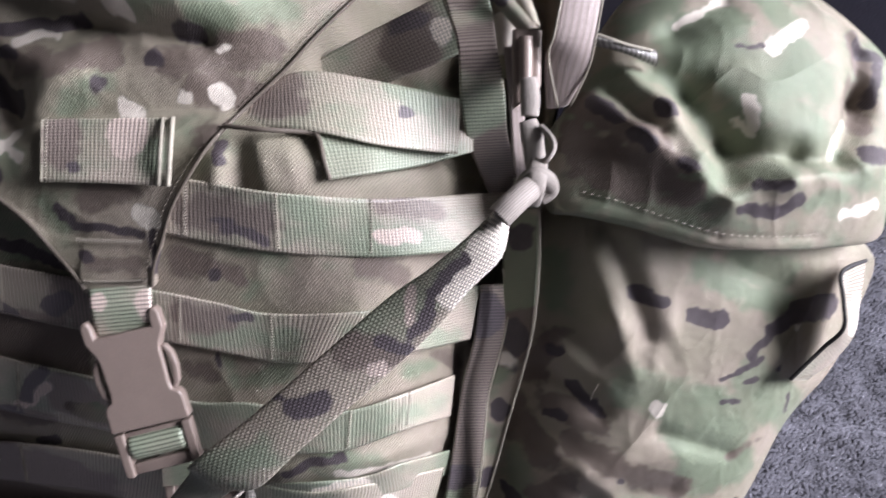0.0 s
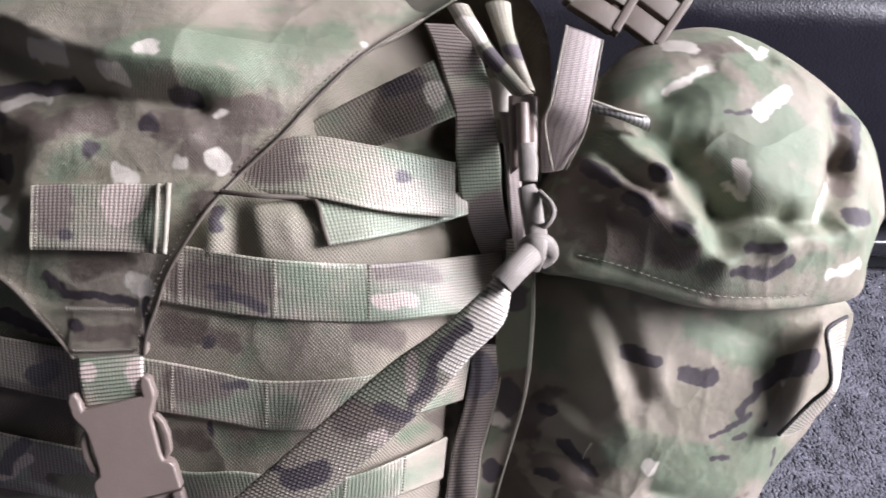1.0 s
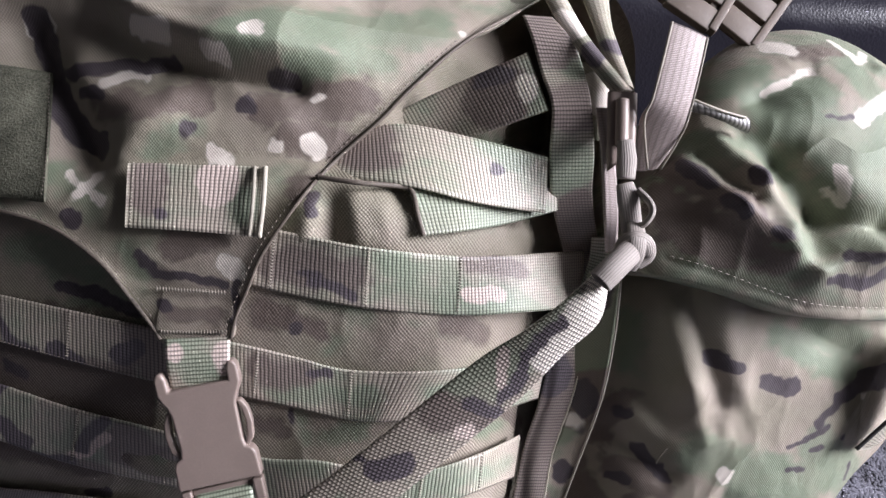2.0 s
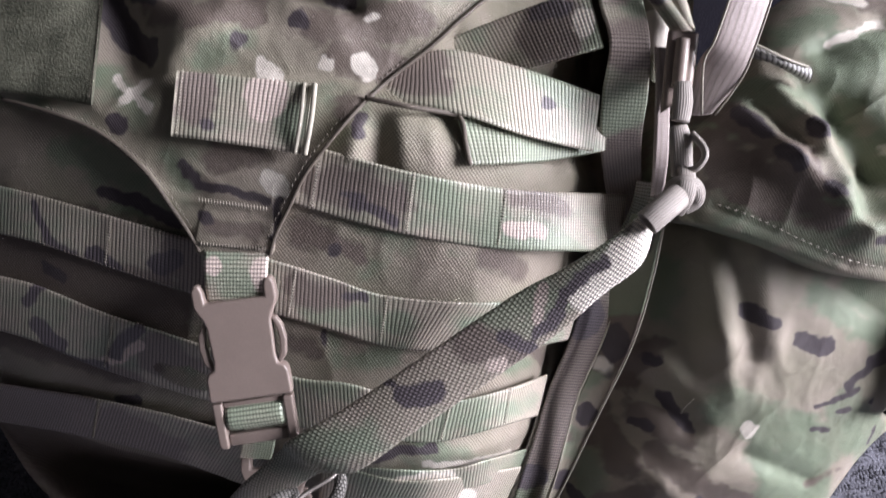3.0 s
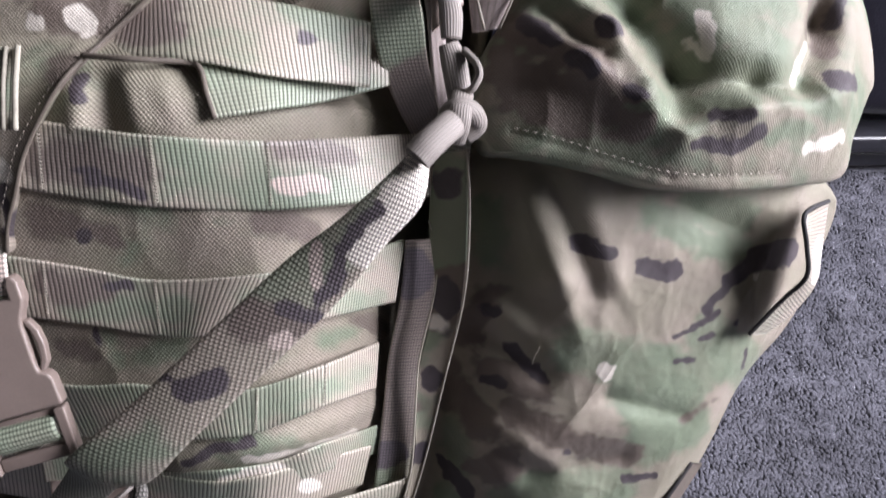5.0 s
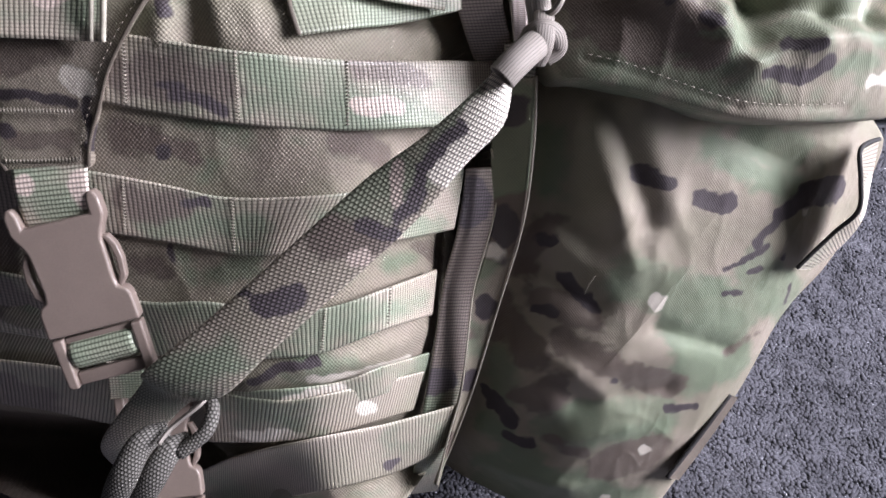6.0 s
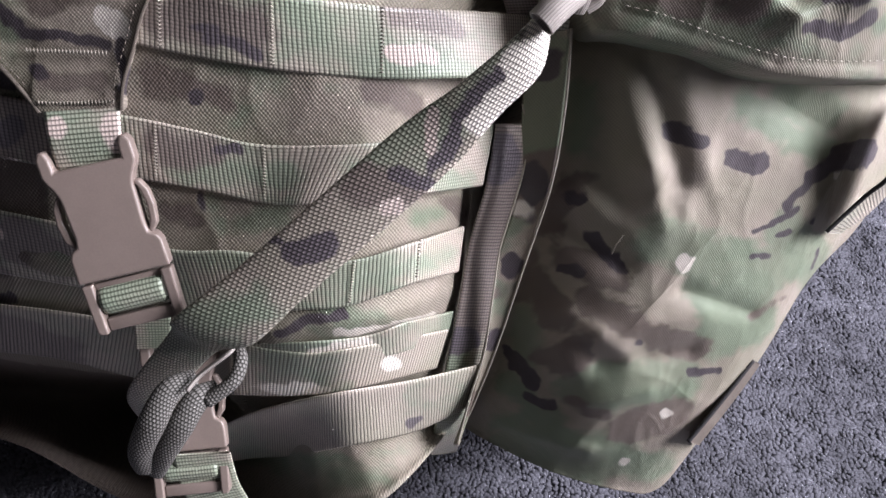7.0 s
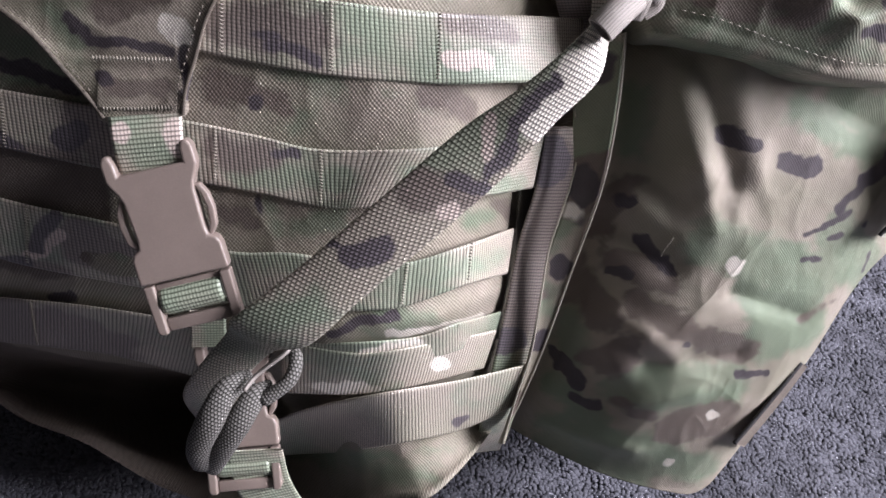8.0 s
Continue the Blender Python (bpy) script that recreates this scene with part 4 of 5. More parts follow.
flap = part("pocket_flap", camo(pillow("pocket_flap", (0.145, 0.565), [
    (0.0561, 0.5085, 0.0800), (0.0668, 0.5056, 0.0860), (0.0832, 0.5023, 0.0850), (0.1065, 0.4963, 0.0850), (0.1301, 0.4908, 0.0850), (0.1582, 0.4898, 0.0800), (0.1971, 0.4919, 0.0550), (0.2294, 0.4962, 0.0250),
    (0.2373, 0.5103, 0.0150), (0.2398, 0.5317, 0.0300), (0.2437, 0.5432, 0.0300), (0.2443, 0.5769, 0.0200), (0.2318, 0.5964, 0.0200), (0.1874, 0.6224, 0.0350), (0.1535, 0.6347, 0.0400), (0.1235, 0.6329, 0.0400),
    (0.0997, 0.6201, 0.0450), (0.0811, 0.5985, 0.0550), (0.0719, 0.5701, 0.0680), (0.0564, 0.5488, 0.0800), (0.0527, 0.5255, 0.0820)], w_flap, back=-0.10, rings=140, puff=0.0, shrink=0.9, soft=0.6), 4,
    **PRINT["flap"], wild=0.3, wild_dark=0.0), CLOTH, backpack)
tagged(flap, "puckered camouflage pocket top with a stitched hem")


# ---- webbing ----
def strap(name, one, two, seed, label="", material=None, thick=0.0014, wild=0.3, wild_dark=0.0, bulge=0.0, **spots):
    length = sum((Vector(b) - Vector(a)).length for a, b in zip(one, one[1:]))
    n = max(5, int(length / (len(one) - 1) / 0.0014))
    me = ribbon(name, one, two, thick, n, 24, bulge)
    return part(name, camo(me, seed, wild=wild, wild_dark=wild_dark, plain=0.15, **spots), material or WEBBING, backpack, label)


row_one = strap("webbing_strip", [(-0.1253, 0.5196, 0.1105), (-0.1068, 0.5175, 0.1117), (-0.0687, 0.5117, 0.1152), (-0.0313, 0.5102, 0.1037), (0.0018, 0.5134, 0.0780), (0.0363, 0.5181, 0.0400)], [(-0.1267, 0.4974, 0.1042), (-0.1089, 0.4926, 0.1036), (-0.0688, 0.4866, 0.1028), (-0.0290, 0.4848, 0.0937), (0.0048, 0.4872, 0.0760), (0.0367, 0.4900, 0.0396)], 11,
    **PRINT["row_one"], wild_dark=0.0)
row_two = strap("webbing_strip", [(-0.2532, 0.4875, 0.0759), (-0.2295, 0.4849, 0.0815), (-0.1970, 0.4798, 0.0871), (-0.1610, 0.4742, 0.0921), (-0.1219, 0.4687, 0.0933), (-0.0966, 0.4638, 0.0926), (-0.0746, 0.4592, 0.0910), (-0.0412, 0.4597, 0.0892), (-0.0096, 0.4635, 0.0750), (0.0223, 0.4708, 0.0318)], [(-0.2565, 0.4659, 0.0667), (-0.2316, 0.4636, 0.0736), (-0.1991, 0.4569, 0.0771), (-0.1623, 0.4501, 0.0809), (-0.1228, 0.4451, 0.0834), (-0.0955, 0.4407, 0.0839), (-0.0730, 0.4360, 0.0810), (-0.0529, 0.4363, 0.0811), (-0.0143, 0.4399, 0.0730), (0.0176, 0.4422, 0.0296)], 14,
    **PRINT["row_two"], wild_dark=0.0)
row_three = strap("webbing_strip", [(-0.2598, 0.4457, 0.0578), (-0.2354, 0.4434, 0.0625), (-0.2012, 0.4348, 0.0673), (-0.1583, 0.4267, 0.0717), (-0.1140, 0.4164, 0.0722), (-0.0873, 0.4159, 0.0724), (-0.0603, 0.4116, 0.0703), (-0.0382, 0.4123, 0.0683), (-0.0133, 0.4194, 0.0600), (0.0100, 0.4232, 0.0265)], [(-0.2661, 0.4183, 0.0421), (-0.2391, 0.4154, 0.0501), (-0.2056, 0.4058, 0.0504), (-0.1618, 0.3978, 0.0506), (-0.1127, 0.3892, 0.0502), (-0.0838, 0.3882, 0.0564), (-0.0584, 0.3897, 0.0611), (-0.0397, 0.3918, 0.0600), (-0.0136, 0.4007, 0.0560), (0.0079, 0.4008, 0.0226)], 19,
    **PRINT["row_three"], wild_dark=0.0)
row_four = strap("webbing_strip", [(-0.2762, 0.3854, 0.0150), (-0.2279, 0.3878, 0.0320), (-0.1995, 0.3872, 0.0382), (-0.1733, 0.3849, 0.0406), (-0.1478, 0.3808, 0.0408), (-0.1228, 0.3744, 0.0380)], [(-0.3131, 0.3496, -0.0464), (-0.2511, 0.3560, -0.0139), (-0.2194, 0.3550, -0.0072), (-0.1902, 0.3519, -0.0055), (-0.1707, 0.3432, -0.0167), (-0.1470, 0.3281, -0.0413)], 23, wild_dark=0.0, wild=0.0,
    green=[(-0.201, 0.362, 0.0161, 0.0097, 0)], brown=[(-0.250, 0.369, 0.0800, 0.0300, -10)])
strap("webbing_strip", [(-0.0854, 0.3711, 0.0431), (-0.0592, 0.3738, 0.0529), (-0.0341, 0.3755, 0.0481), (-0.0160, 0.3805, 0.0414), (0.0078, 0.3774, -0.0014)], [(-0.0880, 0.3520, 0.0300), (-0.0601, 0.3551, 0.0358), (-0.0338, 0.3605, 0.0346), (-0.0147, 0.3632, 0.0230), (0.0082, 0.3602, -0.0151)], 24, wild_dark=0.0,
    cream=[(-0.047, 0.369, 0.0156, 0.0047, 10)])
strap("compression_strap", [(-0.0967, 0.3693, 0.0360), (-0.0908, 0.3700, 0.0410), (-0.0594, 0.3676, 0.0490), (-0.0340, 0.3708, 0.0460), (0.0052, 0.3699, 0.0072)], [(-0.0990, 0.3400, 0.0180), (-0.0930, 0.3405, 0.0210), (-0.0659, 0.3420, 0.0269), (-0.0389, 0.3460, 0.0283), (-0.0000, 0.3476, -0.0023)], 26, cream=[(-0.069, 0.346, 0.0167, 0.0044, -0), (-0.023, 0.357, 0.0044, 0.0044, -0)])
strap("lower_strap", [(-0.1192, 0.3078, -0.0202), (-0.0925, 0.3279, 0.0099), (-0.0713, 0.3387, 0.0272), (-0.0442, 0.3468, 0.0365), (-0.0112, 0.3466, 0.0156), (0.0281, 0.3473, -0.0156)], [(-0.1321, 0.2672, -0.0802), (-0.1059, 0.2771, -0.0650), (-0.0773, 0.2869, -0.0432), (-0.0444, 0.3092, 0.0042), (-0.0084, 0.3087, -0.0203), (0.0215, 0.3202, -0.0297)], 29, dark=[(-0.011, 0.316, 0.0044, 0.0038, -0)], wild_dark=0.2)
strap("upper_strap", [(-0.0893, 0.5559, 0.0900), (-0.0603, 0.5662, 0.0960), (-0.0282, 0.5631, 0.0940), (0.0105, 0.5577, 0.0800)], [(-0.0974, 0.5420, 0.0980), (-0.0539, 0.5382, 0.1100), (-0.0224, 0.5330, 0.1040), (0.0095, 0.5319, 0.0840)], 33, dark=[(-0.014, 0.550, 0.0037, 0.0031, -0)], wild_dark=0.0, wild=0.0, green=[(-0.006, 0.565, 0.0183, 0.0153, -0)], brown=[(-0.069, 0.554, 0.0148, 0.0099, -0)])
strap("folded_strap", [(-0.0527, 0.5396, 0.1070), (-0.0296, 0.5411, 0.0980), (-0.0084, 0.5432, 0.0840), (0.0170, 0.5450, 0.0700)], [(-0.0445, 0.5174, 0.1120), (-0.0267, 0.5208, 0.1070), (-0.0082, 0.5257, 0.0900), (0.0172, 0.5344, 0.0720)], 35, green=[(-0.026, 0.531, 0.0501, 0.0150, -0)], wild_dark=0.0)
strap("top_strap", [(-0.0689, 0.5718, 0.0580), (-0.0573, 0.5804, 0.0580), (-0.0352, 0.5923, 0.0600), (0.0013, 0.6096, 0.0660)], [(-0.0626, 0.5584, 0.0600), (-0.0469, 0.5629, 0.0600), (-0.0207, 0.5695, 0.0630), (0.0123, 0.5823, 0.0670)], 37, cream=[(0.002, 0.592, 0.0054, 0.0071, 20)], brown=[(-0.013, 0.589, 0.0163, 0.0190, -0)], dark=[(-0.014, 0.597, 0.0109, 0.0055, 20)], wild_dark=0.0)
# brown fields: olive-brown tape, deepened in colour for the shade it hangs in
strap("vertical_strap", [(-0.0042, 0.6210, 0.0850), (0.0002, 0.6111, 0.0850), (0.0049, 0.5961, 0.0850), (0.0090, 0.5776, 0.0960), (0.0106, 0.5583, 0.0850), (0.0147, 0.5396, 0.0700), (0.0265, 0.5176, 0.0400), (0.0389, 0.5012, 0.0150)], [(0.0094, 0.6207, 0.0850), (0.0195, 0.6099, 0.0850), (0.0245, 0.5975, 0.0850), (0.0261, 0.5784, 0.0980), (0.0307, 0.5596, 0.0850), (0.0339, 0.5408, 0.0700), (0.0452, 0.5187, 0.0400), (0.0569, 0.5023, 0.0150)], 41, wild_dark=0.0, wild=0.0, brown=[(0.010, 0.612, 0.0150, 0.0150, 0), (0.022, 0.580, 0.0200, 0.0120, 0), (0.030, 0.520, 0.0300, 0.0250, 0)], green=[(0.021, 0.600, 0.0080, 0.0100, 0), (0.021, 0.551, 0.0154, 0.0120, 0)])
diagonal = strap("diagonal_strap", [(0.0241, 0.5045, 0.1210), (0.0123, 0.4929, 0.1217), (-0.0027, 0.4802, 0.1176), (-0.0205, 0.4672, 0.1118), (-0.0504, 0.4407, 0.1059), (-0.0818, 0.4130, 0.0977), (-0.1082, 0.3916, 0.0898), (-0.1143, 0.3820, 0.0738), (-0.1387, 0.3504, 0.0500), (-0.1457, 0.3236, 0.0046)], [(0.0307, 0.4996, 0.1213), (0.0273, 0.4853, 0.1217), (0.0139, 0.4710, 0.1175), (-0.0005, 0.4537, 0.1115), (-0.0230, 0.4321, 0.1056), (-0.0569, 0.4013, 0.0977), (-0.0773, 0.3817, 0.0900), (-0.0957, 0.3738, 0.0738), (-0.1136, 0.3506, 0.0498), (-0.1246, 0.3118, 0.0043)], 47,
    "long camouflage webbing strap running diagonally", HEAVY_WEBBING, **PRINT["diagonal"], wild_dark=0.0, bulge=0.002)


# ---- edges, stitching, small straps and plastic fittings of the pack ----
def piping(points, radius, material, label="", flat=1.0):
    return part("piping", tube("piping", points, radius, flat=flat), material, backpack, label)


def seam(points, pitch=0.0028, size=0.00032, parent=None, material=None, zig=0.0, fill=0.7):
    return part("stitching", stitches("stitching", points, pitch, size, zig=zig, fill=fill), material or THREAD, parent or backpack)


piping([(-0.1238, 0.4712, 0.0987), (-0.1216, 0.4803, 0.1026), (-0.1167, 0.4917, 0.1073), (-0.1097, 0.5077, 0.1134), (-0.0953, 0.5294, 0.1181), (-0.0829, 0.5482, 0.1044), (-0.0651, 0.5664, 0.1026), (-0.0516, 0.5824, 0.1002), (-0.0306, 0.6043, 0.0941), (-0.0048, 0.6247, 0.0796)], 0.0008, BINDING, "olive tape binding of the lid")
piping([(-0.2441, 0.5238, 0.0940), (-0.2235, 0.5206, 0.0997), (-0.1996, 0.5144, 0.1038), (-0.1788, 0.5013, 0.1048), (-0.1660, 0.4861, 0.1007), (-0.1570, 0.4744, 0.0978), (-0.1538, 0.4693, 0.0968)], 0.0009, BINDING)
seam([(-0.1256, 0.4733, 0.1014), (-0.1234, 0.4823, 0.1052), (-0.1188, 0.4925, 0.1095), (-0.1116, 0.5086, 0.1155), (-0.0979, 0.5306, 0.1162), (-0.0854, 0.5493, 0.1036), (-0.0675, 0.5674, 0.1030), (-0.0537, 0.5839, 0.1005), (-0.0327, 0.6063, 0.0938)], material=DARK_THREAD, parent=lid)
seam([(-0.2230, 0.5222, 0.1010), (-0.1991, 0.5162, 0.1055), (-0.1771, 0.5032, 0.1070), (-0.1637, 0.4878, 0.1027), (-0.1549, 0.4760, 0.0996)], material=DARK_THREAD, parent=lid)
for line in ([(-0.1544, 0.4909, 0.1044), (-0.1387, 0.4906, 0.1062), (-0.1237, 0.4903, 0.1073)], [(-0.1532, 0.4730, 0.0986), (-0.1388, 0.4731, 0.0993), (-0.1240, 0.4739, 0.1008)]):
    seam(line, 0.0013, 0.00042, lid, MID_THREAD, zig=0.0013, fill=0.5)

# tape patch and loop-fabric patch on the lid
tape_patch = strap("tape_patch", [(-0.1674, 0.5419, 0.1097), (-0.1531, 0.5425, 0.1094), (-0.1401, 0.5424, 0.1105), (-0.1250, 0.5427, 0.1117), (-0.1117, 0.5426, 0.1128)], [(-0.1661, 0.5152, 0.1126), (-0.1513, 0.5150, 0.1150), (-0.1385, 0.5147, 0.1160), (-0.1258, 0.5143, 0.1164), (-0.1117, 0.5135, 0.1173)], 51, "square of webbing sewn on the lid", wild=0.0, wild_dark=0.0,
    dark=[(-0.151, 0.521, 0.0041, 0.0032, -0)], pink=[(-0.130, 0.536, 0.0090, 0.0110, 0)], green=[(-0.119, 0.526, 0.0066, 0.0088, -0)], brown=[(-0.159, 0.532, 0.0092, 0.0115, -0)])
piping([(-0.1106, 0.5426, 0.1145), (-0.1097, 0.5284, 0.1199), (-0.1108, 0.5134, 0.1188)], 0.0011, THREAD, "pale selvedge")
piping([(-0.1150, 0.5425, 0.1136), (-0.1139, 0.5280, 0.1196), (-0.1149, 0.5135, 0.1182)], 0.0009, THREAD)
seam([(-0.1649, 0.5423, 0.1109), (-0.1640, 0.5152, 0.1145)], 0.0016, 0.0003, tape_patch, THREAD, zig=0.0006, fill=0.5)
loop_patch = part("loop_patch", ribbon("loop_patch", [(-0.2805, 0.5861, 0.0925), (-0.2495, 0.5840, 0.0967), (-0.2251, 0.5825, 0.0980), (-0.2077, 0.5814, 0.0924)], [(-0.2778, 0.5269, 0.0931), (-0.2474, 0.5268, 0.0968), (-0.2249, 0.5260, 0.0996), (-0.2020, 0.5246, 0.1054)], 0.003, 14, 30), VELCRO, backpack, "fuzzy grey-green hook-and-loop patch")
seam([(-0.2082, 0.5807, 0.0944), (-0.2044, 0.5522, 0.1010), (-0.2026, 0.5253, 0.1071)], 0.0018, 0.0003, loop_patch, DARK_THREAD)

# bar tacks on the webbing
for line in ([(-0.1059, 0.5166, 0.1130), (-0.1079, 0.4926, 0.1049)], [(-0.0669, 0.5109, 0.1161), (-0.0679, 0.4867, 0.1040)], [(-0.0280, 0.5097, 0.1029), (-0.0284, 0.4851, 0.0946)]):
    seam(line, 0.0014, 0.0005, row_one, MID_THREAD, zig=0.0010, fill=0.5)
for line in ([(-0.1130, 0.4664, 0.0941), (-0.1153, 0.4448, 0.0852)], [(-0.0729, 0.4587, 0.0921), (-0.0742, 0.4366, 0.0825)], [(-0.1956, 0.4793, 0.0884), (-0.1995, 0.4574, 0.0785)]):
    seam(line, 0.0014, 0.0005, row_two, MID_THREAD, zig=0.0010, fill=0.5)
for line in ([(-0.1966, 0.4335, 0.0689), (-0.2043, 0.4062, 0.0523)], [(-0.0116, 0.4200, 0.0620), (-0.0129, 0.4029, 0.0620)], [(-0.0392, 0.4117, 0.0695), (-0.0416, 0.3923, 0.0617)]):
    seam(line, 0.0014, 0.0005, row_three, MID_THREAD, zig=0.0010, fill=0.5)
for line in ([(-0.2105, 0.3868, 0.0373), (-0.2269, 0.3561, -0.0056)], [(-0.0155, 0.3800, 0.0414), (-0.0164, 0.3709, 0.0318)]):
    seam(line, 0.0014, 0.0005, row_four, MID_THREAD, zig=0.0010, fill=0.5)
seam([(-0.1066, 0.5166, 0.1126), (-0.0686, 0.5108, 0.1156), (-0.0313, 0.5093, 0.1045)], 0.002, 0.00025, row_one, DARK_THREAD)
seam([(-0.1217, 0.4679, 0.0939), (-0.0965, 0.4630, 0.0932), (-0.0745, 0.4583, 0.0916), (-0.0458, 0.4587, 0.0908)], 0.002, 0.00025, row_two, DARK_THREAD)
seam([(-0.2311, 0.4642, 0.0748), (-0.1986, 0.4575, 0.0785), (-0.1619, 0.4507, 0.0823)], 0.002, 0.00025, row_two, DARK_THREAD)

# bound cloth edge beside the folded strap
piping([(-0.0899, 0.5398, 0.1124), (-0.0723, 0.5377, 0.1166), (-0.0550, 0.5378, 0.1090), (-0.0499, 0.5352, 0.1100), (-0.0475, 0.5260, 0.1120), (-0.0447, 0.5175, 0.1130)], 0.0011, BINDING)

# seam strips between the body and the side pocket
edge_strip = strap("edge_strip", [(0.0364, 0.5082, 0.0571), (0.0339, 0.4793, 0.0416), (0.0364, 0.4460, 0.0293), (0.0288, 0.4095, 0.0149), (0.0270, 0.3824, 0.0047), (0.0251, 0.3549, -0.0060), (0.0140, 0.2988, -0.0260)], [(0.0486, 0.5083, 0.0691), (0.0502, 0.4791, 0.0539), (0.0488, 0.4440, 0.0357), (0.0404, 0.4011, 0.0134), (0.0293, 0.3484, -0.0140), (0.0191, 0.3109, -0.0336), (0.0139, 0.2927, -0.0430)], 57, "dark camouflage binding strip with stitched edges", CLOTH, thick=0.0022, wild=1.0, wild_dark=1.0, dark=[(0.041, 0.495, 0.0065, 0.0075, -0), (0.041, 0.444, 0.0064, 0.0106, -0), (0.035, 0.403, 0.0056, 0.0067, -0), (0.029, 0.361, 0.0078, 0.0048, -0)], green=[(0.043, 0.467, 0.0077, 0.0155, -0), (0.031, 0.424, 0.0082, 0.0109, -0)])
piping([(0.0336, 0.4792, 0.0430), (0.0378, 0.4643, 0.0374), (0.0361, 0.4461, 0.0308), (0.0313, 0.4241, 0.0219), (0.0285, 0.4097, 0.0164), (0.0268, 0.3827, 0.0062), (0.0249, 0.3553, -0.0046), (0.0194, 0.3298, -0.0140), (0.0138, 0.2994, -0.0246)], 0.0005, THREAD)
piping([(0.0486, 0.5085, 0.0708), (0.0504, 0.4791, 0.0555), (0.0490, 0.4441, 0.0373), (0.0406, 0.4014, 0.0151), (0.0297, 0.3489, -0.0122), (0.0143, 0.2934, -0.0410)], 0.0006, MID_THREAD, "frayed edge")
seam([(0.0473, 0.5083, 0.0687), (0.0486, 0.4791, 0.0535), (0.0471, 0.4439, 0.0352), (0.0385, 0.4010, 0.0129), (0.0276, 0.3482, -0.0145)], 0.0024, 0.0003, edge_strip, DARK_THREAD)
# brown and dark fields darken this olive tape for the shade beside the pocket
strap("gusset_strap", [(0.0232, 0.4704, 0.0339), (0.0204, 0.4428, 0.0238), (0.0146, 0.4145, 0.0118), (0.0110, 0.3845, 0.0017), (0.0064, 0.3486, -0.0124), (0.0021, 0.3118, -0.0301), (0.0017, 0.2754, -0.0753)], [(0.0401, 0.4708, 0.0297), (0.0390, 0.4427, 0.0157), (0.0335, 0.4136, 0.0019), (0.0309, 0.3829, -0.0082), (0.0281, 0.3462, -0.0221), (0.0200, 0.3086, -0.0404), (0.0184, 0.2755, -0.0802)], 59, wild=0.0, brown=[(0.02, 0.42, 0.03, 0.06, 0)], dark=[(0.025, 0.455, 0.012, 0.012, 0), (0.012, 0.36, 0.012, 0.009, 0)], green=[(0.004, 0.334, 0.0177, 0.0413, 0)])
strap("gusset_strap", [(0.0377, 0.5240, 0.0533), (0.0377, 0.5108, 0.0464), (0.0327, 0.4920, 0.0366)], [(0.0527, 0.5244, 0.0535), (0.0520, 0.5065, 0.0442), (0.0478, 0.4774, 0.0291)], 60, wild_dark=0.0)
part("loose_thread", tube("loose_thread", [(0.0826, 0.4098, 0.0207), (0.0826, 0.4147, 0.0272), (0.0833, 0.4180, 0.0318), (0.0838, 0.4204, 0.0347)], 0.0003, 5, 5), THREAD, backpack)

# hem of the pocket top
seam([(0.0647, 0.5150, 0.0907), (0.0812, 0.5108, 0.0937), (0.1045, 0.5033, 0.0919), (0.1268, 0.4968, 0.0941), (0.1538, 0.4959, 0.0901), (0.1784, 0.4978, 0.0827)], 0.0036, 0.0003, flap, THREAD)

# tape loop on the pocket's side, and a second one near its foot
side_loop = strap("side_loop", [(0.2003, 0.4793, 0.0520), (0.2021, 0.4651, 0.0500), (0.2050, 0.4510, 0.0440), (0.2002, 0.4398, 0.0320), (0.1867, 0.4220, 0.0240)], [(0.2278, 0.4850, 0.0200), (0.2254, 0.4625, 0.0180), (0.2255, 0.4450, 0.0120), (0.2157, 0.4310, 0.0100), (0.2009, 0.4203, 0.0100)], 63, "webbing loop standing out from the pocket", wild_dark=0.0, cream=[(0.220, 0.457, 0.0091, 0.0121, -0)])
# black cord along the loop's edge, added to draw the dark gap there
piping([(0.2268, 0.4850, 0.0220), (0.1998, 0.4794, 0.0530), (0.2016, 0.4652, 0.0510), (0.2045, 0.4511, 0.0450), (0.1997, 0.4399, 0.0330), (0.1863, 0.4222, 0.0250)], 0.0011, BLACK_EDGE)
for line in ([(0.1921, 0.4229, 0.0200), (0.2014, 0.4241, 0.0200)], [(0.1967, 0.4313, 0.0200), (0.2080, 0.4331, 0.0200)]):
    seam(line, 0.0011, 0.0004, side_loop, THREAD, zig=0.0004, fill=0.6)
foot_loop = strap("side_loop", [(0.1405, 0.3020, -0.0200), (0.1520, 0.3171, -0.0200), (0.1634, 0.3325, -0.0200), (0.1742, 0.3477, -0.0200)], [(0.1538, 0.2931, -0.0400), (0.1658, 0.3093, -0.0400), (0.1771, 0.3254, -0.0400), (0.1870, 0.3406, -0.0400)], 64, material=BINDING, wild_dark=0.0)
piping([(0.1398, 0.3021, -0.0190), (0.1516, 0.3175, -0.0190), (0.1630, 0.3328, -0.0190), (0.1737, 0.3480, -0.0190)], 0.0013, BLACK_EDGE)
seam([(0.1609, 0.3350, -0.0180), (0.1704, 0.3451, -0.0180)], 0.0016, 0.0004, foot_loop, THREAD)

